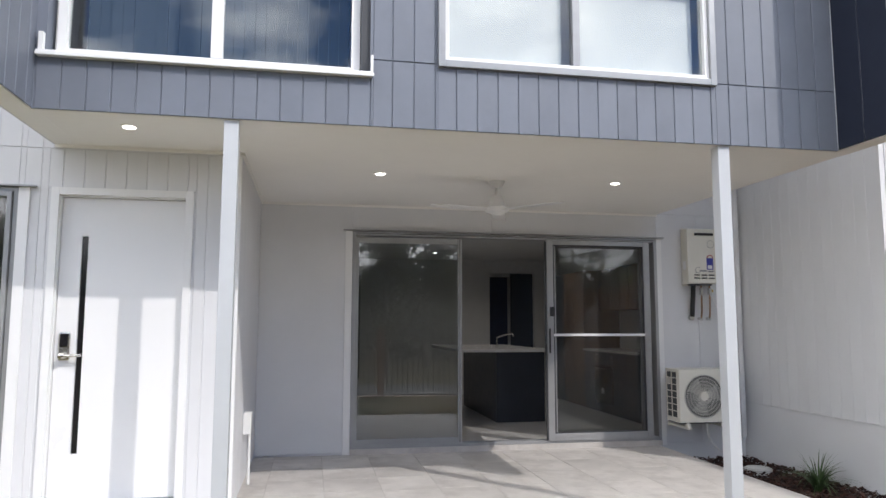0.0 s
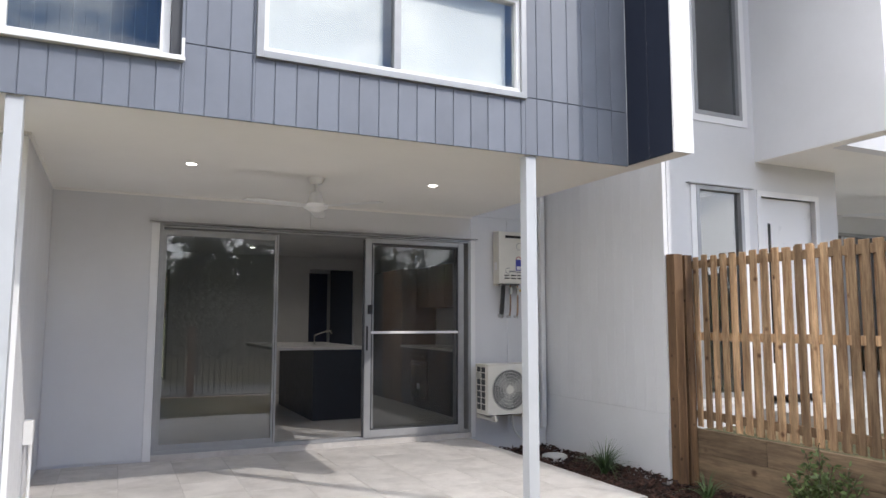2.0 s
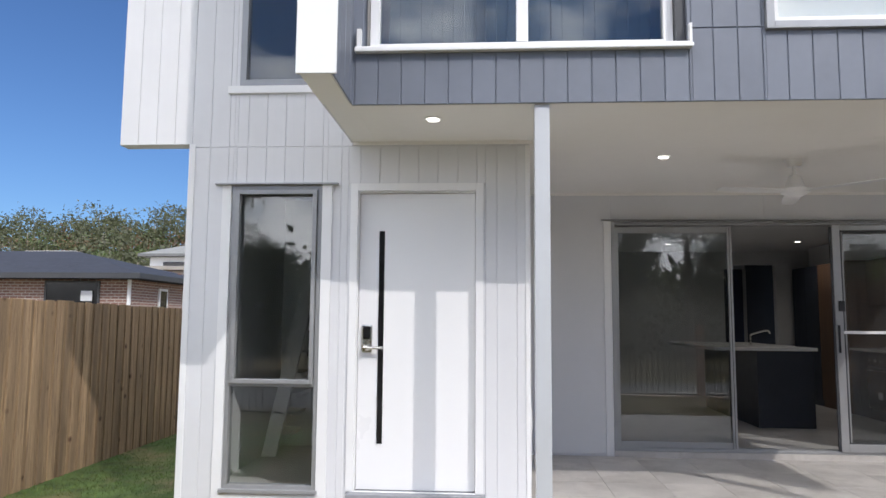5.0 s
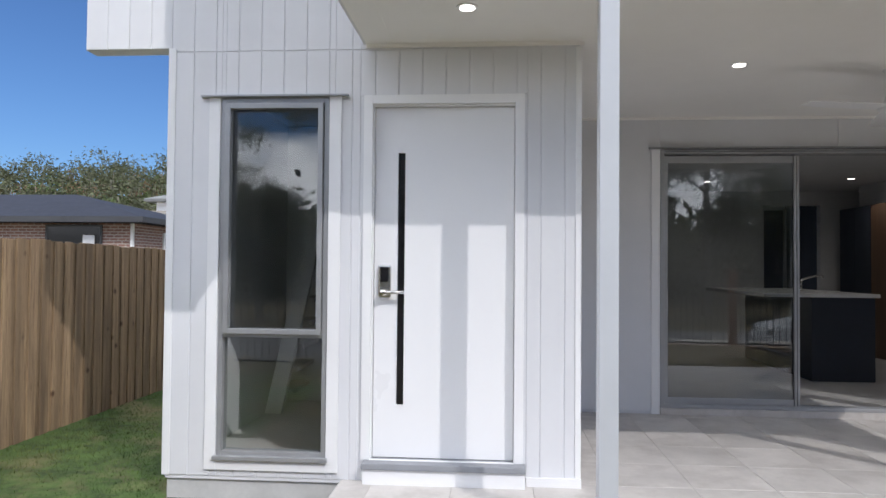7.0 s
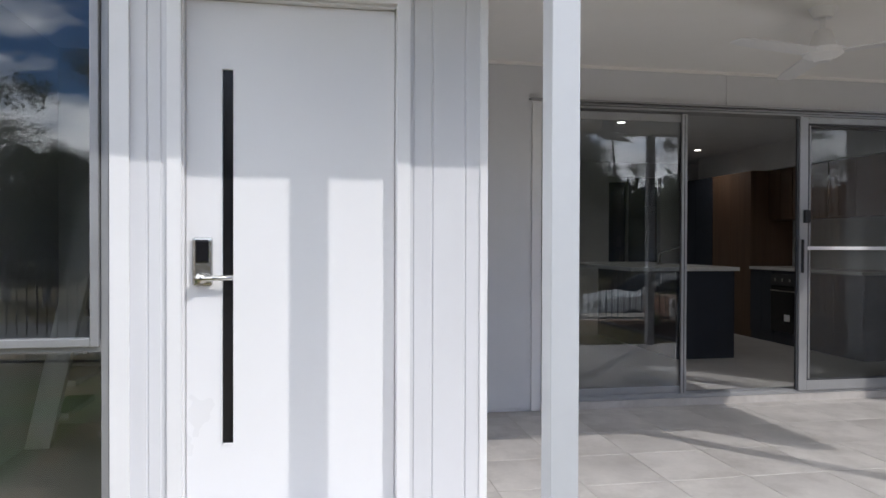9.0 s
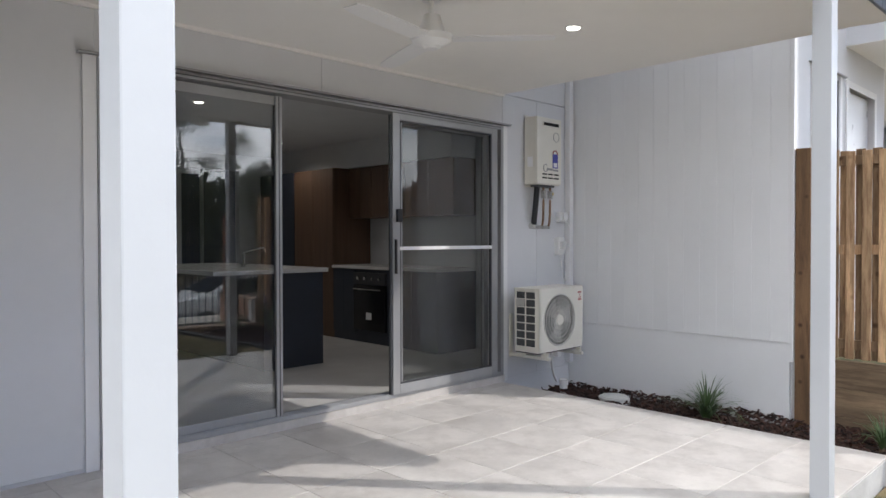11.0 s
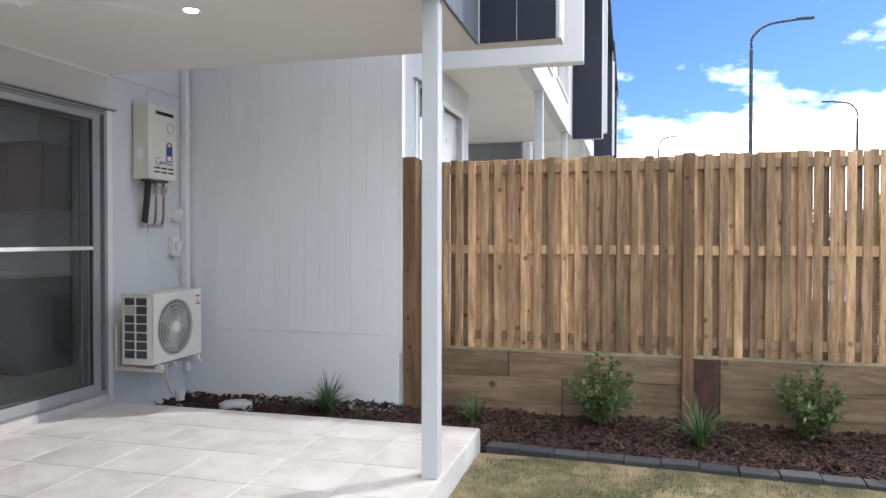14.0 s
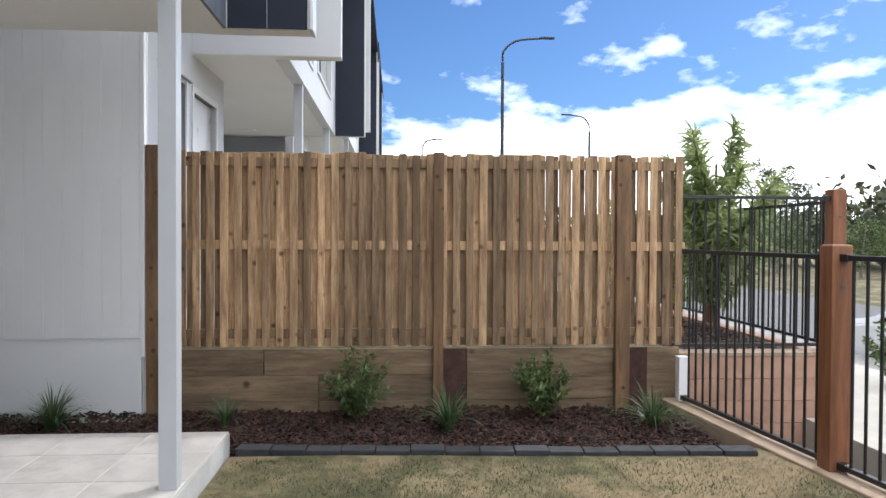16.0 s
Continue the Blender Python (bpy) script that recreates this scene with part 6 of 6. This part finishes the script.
FAR_ROOF = material("grey_metal_roof", (0.16, 0.165, 0.165), 0.7, vary=0.05)
hs_ = far_house(-22.0, -11.25, 20.5, 27.0, -1.12, 2.55, 1.0, FARBRICK, ROOF, "brown brick house with a charcoal hip roof", (("front", -13.9, -12.2, 1.2, 2.35), ("front", -17.0, -15.8, 1.2, 2.3), ("side", 22.2, 22.8, 1.2, 2.2), ("side", 24.0, 24.6, 1.2, 2.2)))
hung("notice", boxes((-12.75, -12.4, 20.43, 20.44, 1.75, 2.05)), SPLASH, hs_, "small pale notice in the window")
hung("gutter_pipe", boxes((-11.33, -11.25, 20.42, 20.498, -1.1, 2.4)), TRIM, hs_, "white downpipe")
hung("fascia", boxes((-22.5, -10.74, 19.98, 19.998, 2.40, 2.56), (-10.75, -10.735, 20.0, 27.5, 2.40, 2.56)), FRAME_DARK, hs_)
far_house(-33.0, -22.5, 38.0, 46.0, -1.12, 3.9, 1.45, RENDERED, ROOF_PALE, "pale rendered house with a cream roof farther off", (("front", -28, -26, 1.8, 3.2),))
far_house(-18.0, -12.0, 31.0, 38.0, -1.12, 3.55, 0.3, RENDERED, ROOF_PALE, "pinkish rendered house with a low pale roof", (("front", -14.5, -13.2, 1.2, 2.6),))
h2 = far_house(-20.4, -10.0, 40.0, 48.0, -1.12, 4.95, 1.5, TRIM, FAR_ROOF, "two-storey pale house with a grey roof", (("front", -19.6, -18.0, 2.4, 4.5), ("front", -15.6, -14, 3.2, 4.5)))
for x in (-13.4, -12.2):
    thing("timber_post", boxes((x - 0.09, x + 0.09, 25.6, 25.78, -1.12, 2.9), bevel=0.01), MERBAU, "red-brown verandah post beside the far house", "post", "verandah posts")

# wooded hill
bm = bmesh.new()
nx, ny = 40, 12
g = []
for j in range(ny + 1):
    row = []
    for i in range(nx + 1):
        x, y = -190 + i * 7.0, 70 + j * 9.0
        s = min(1.0, j / 8)
        row.append(bm.verts.new((x, y, -1.1 + 17.5 * s * s * (3 - 2 * s) * (0.85 + 0.2 * noise.noise((x * 0.02, y * 0.02, 0))))))
    g.append(row)
for j in range(ny):
    for i in range(nx):
        bm.faces.new((g[j][i], g[j][i + 1], g[j + 1][i + 1], g[j + 1][i]))
thing("hill", bm, LAWN, "scrubby rising hillside behind the houses", "hill", kind="structure")
for nme, mat, seed, count, lab in (("forest", GUM, 71, 330, "grey-green bushland trees on the hill"), ("dry_scrub", GUM_RED, 72, 150, "russet dry scrub among the hill trees"), ("low_scrub", LEAF, 73, 190, "bright green understorey on the hillside")):
    r = random.Random(seed)
    v, f = [], []
    tv, tf = [], []
    for _ in range(count):
        x, y = r.uniform(-110, 10), r.uniform(84, 145)
        s = min(1.0, (y - 70) / 72)
        z = -1.1 + 17.5 * s * s * (3 - 2 * s) * 0.9
        H = r.uniform(5, 9.5) if nme == "forest" else r.uniform(2, 4.5)
        R = H * r.uniform(0.22, 0.34) if nme == "forest" else H * r.uniform(0.45, 0.7)
        for _c in range(6):
            cen = Vector((x + r.gauss(0, R * 0.55), y + r.gauss(0, R * 0.55), z + H * r.uniform(0.45, 1.0)))
            for _l in range(30):
                d = Vector((r.gauss(0, 1), r.gauss(0, 1), r.gauss(0, 0.8))).normalized()
                leaf_quad(v, f, cen + Vector((r.gauss(0, 1), r.gauss(0, 1), r.gauss(0, 0.6))) * R * 0.38, d, Vector((r.gauss(0, 1), r.gauss(0, 1), r.gauss(0, 1))).normalized(), r.uniform(0.35, 0.85), r.uniform(0.09, 0.2))
        b = len(tv)
        w_ = 0.10
        tv += [Vector((x - w_, y, z)), Vector((x + w_, y, z)), Vector((x + w_ * 0.5, y, z + H * 0.8)), Vector((x - w_ * 0.5, y, z + H * 0.8)), Vector((x, y + w_, z)), Vector((x, y + w_ * 0.5, z + H * 0.8))]
        tf += [(b, b + 1, b + 2, b + 3), (b + 1, b + 4, b + 5, b + 2), (b + 4, b, b + 3, b + 5)]
    tagged(raw(nme, v, f, mat), lab, "trees", kind="stuff")
    if nme == "forest":
        tagged(raw("forest_trunks", tv, tf, BARK), "pale trunks of the bushland trees", "trees", kind="stuff")

# far tree line down the street
r = random.Random(81)
v, f = [], []
for _ in range(160):
    x, y = r.uniform(90, 150), r.uniform(-120, -12)
    for _c in range(5):
        cen = Vector((x + r.gauss(0, 1.5), y + r.gauss(0, 1.5), r.uniform(0.5, 4.5)))
        for _l in range(14):
            d = Vector((r.gauss(0, 1), r.gauss(0, 1), r.gauss(0, 0.8))).normalized()
            leaf_quad(v, f, cen + Vector((r.gauss(0, 1), r.gauss(0, 1), r.gauss(0, 0.6))) * 1.1, d, Vector((r.gauss(0, 1), r.gauss(0, 1), r.gauss(0, 1))).normalized(), r.uniform(0.8, 1.6), r.uniform(0.2, 0.36))
for _ in range(420):
    x, y = r.uniform(-60, 60), r.uniform(-48, -31)
    H = r.uniform(2.5, 6.5)
    for _c in range(7):
        cen = Vector((x + r.gauss(0, 1.3), y + r.gauss(0, 1.3), -0.5 + H * r.uniform(0.1, 1.0)))
        for _l in range(18):
            d = Vector((r.gauss(0, 1), r.gauss(0, 1), r.gauss(0, 0.8))).normalized()
            leaf_quad(v, f, cen + Vector((r.gauss(0, 1), r.gauss(0, 1), r.gauss(0, 0.7))) * 0.9, d, Vector((r.gauss(0, 1), r.gauss(0, 1), r.gauss(0, 1))).normalized(), r.uniform(0.5, 1.0), r.uniform(0.14, 0.26))
tagged(raw("tree_line", v, f, GUM), "dark green trees along the far side of the street", "trees", kind="stuff")

# ---------------------------------------------------------------- paving pieces
xs = sorted({-1.84, 3.795, *[x for x in (2.443 + 0.455 * k for k in range(-12, 6)) if -1.80 < x < 3.76]})
ys = sorted({FY + 0.014, GY + 0.004, *[y for y in (6.74 + 0.474 * k for k in range(-8, 4)) if FY + 0.05 < y < GY - 0.03]})
for x0, x1 in zip(xs, xs[1:]):
    for y0, y1 in zip(ys, ys[1:]):
        ob = new("paving_tile", piece_mesh("paving_tile", round(x1 - x0 - 0.004, 3), 0.010, round(y1 - y0 - 0.004, 3), TILE, 0.0015))
        ob.matrix_basis = pose((x0 + x1) / 2, (y0 + y1) / 2, -0.010, -90, 0, 0)
        ob.parent = patio
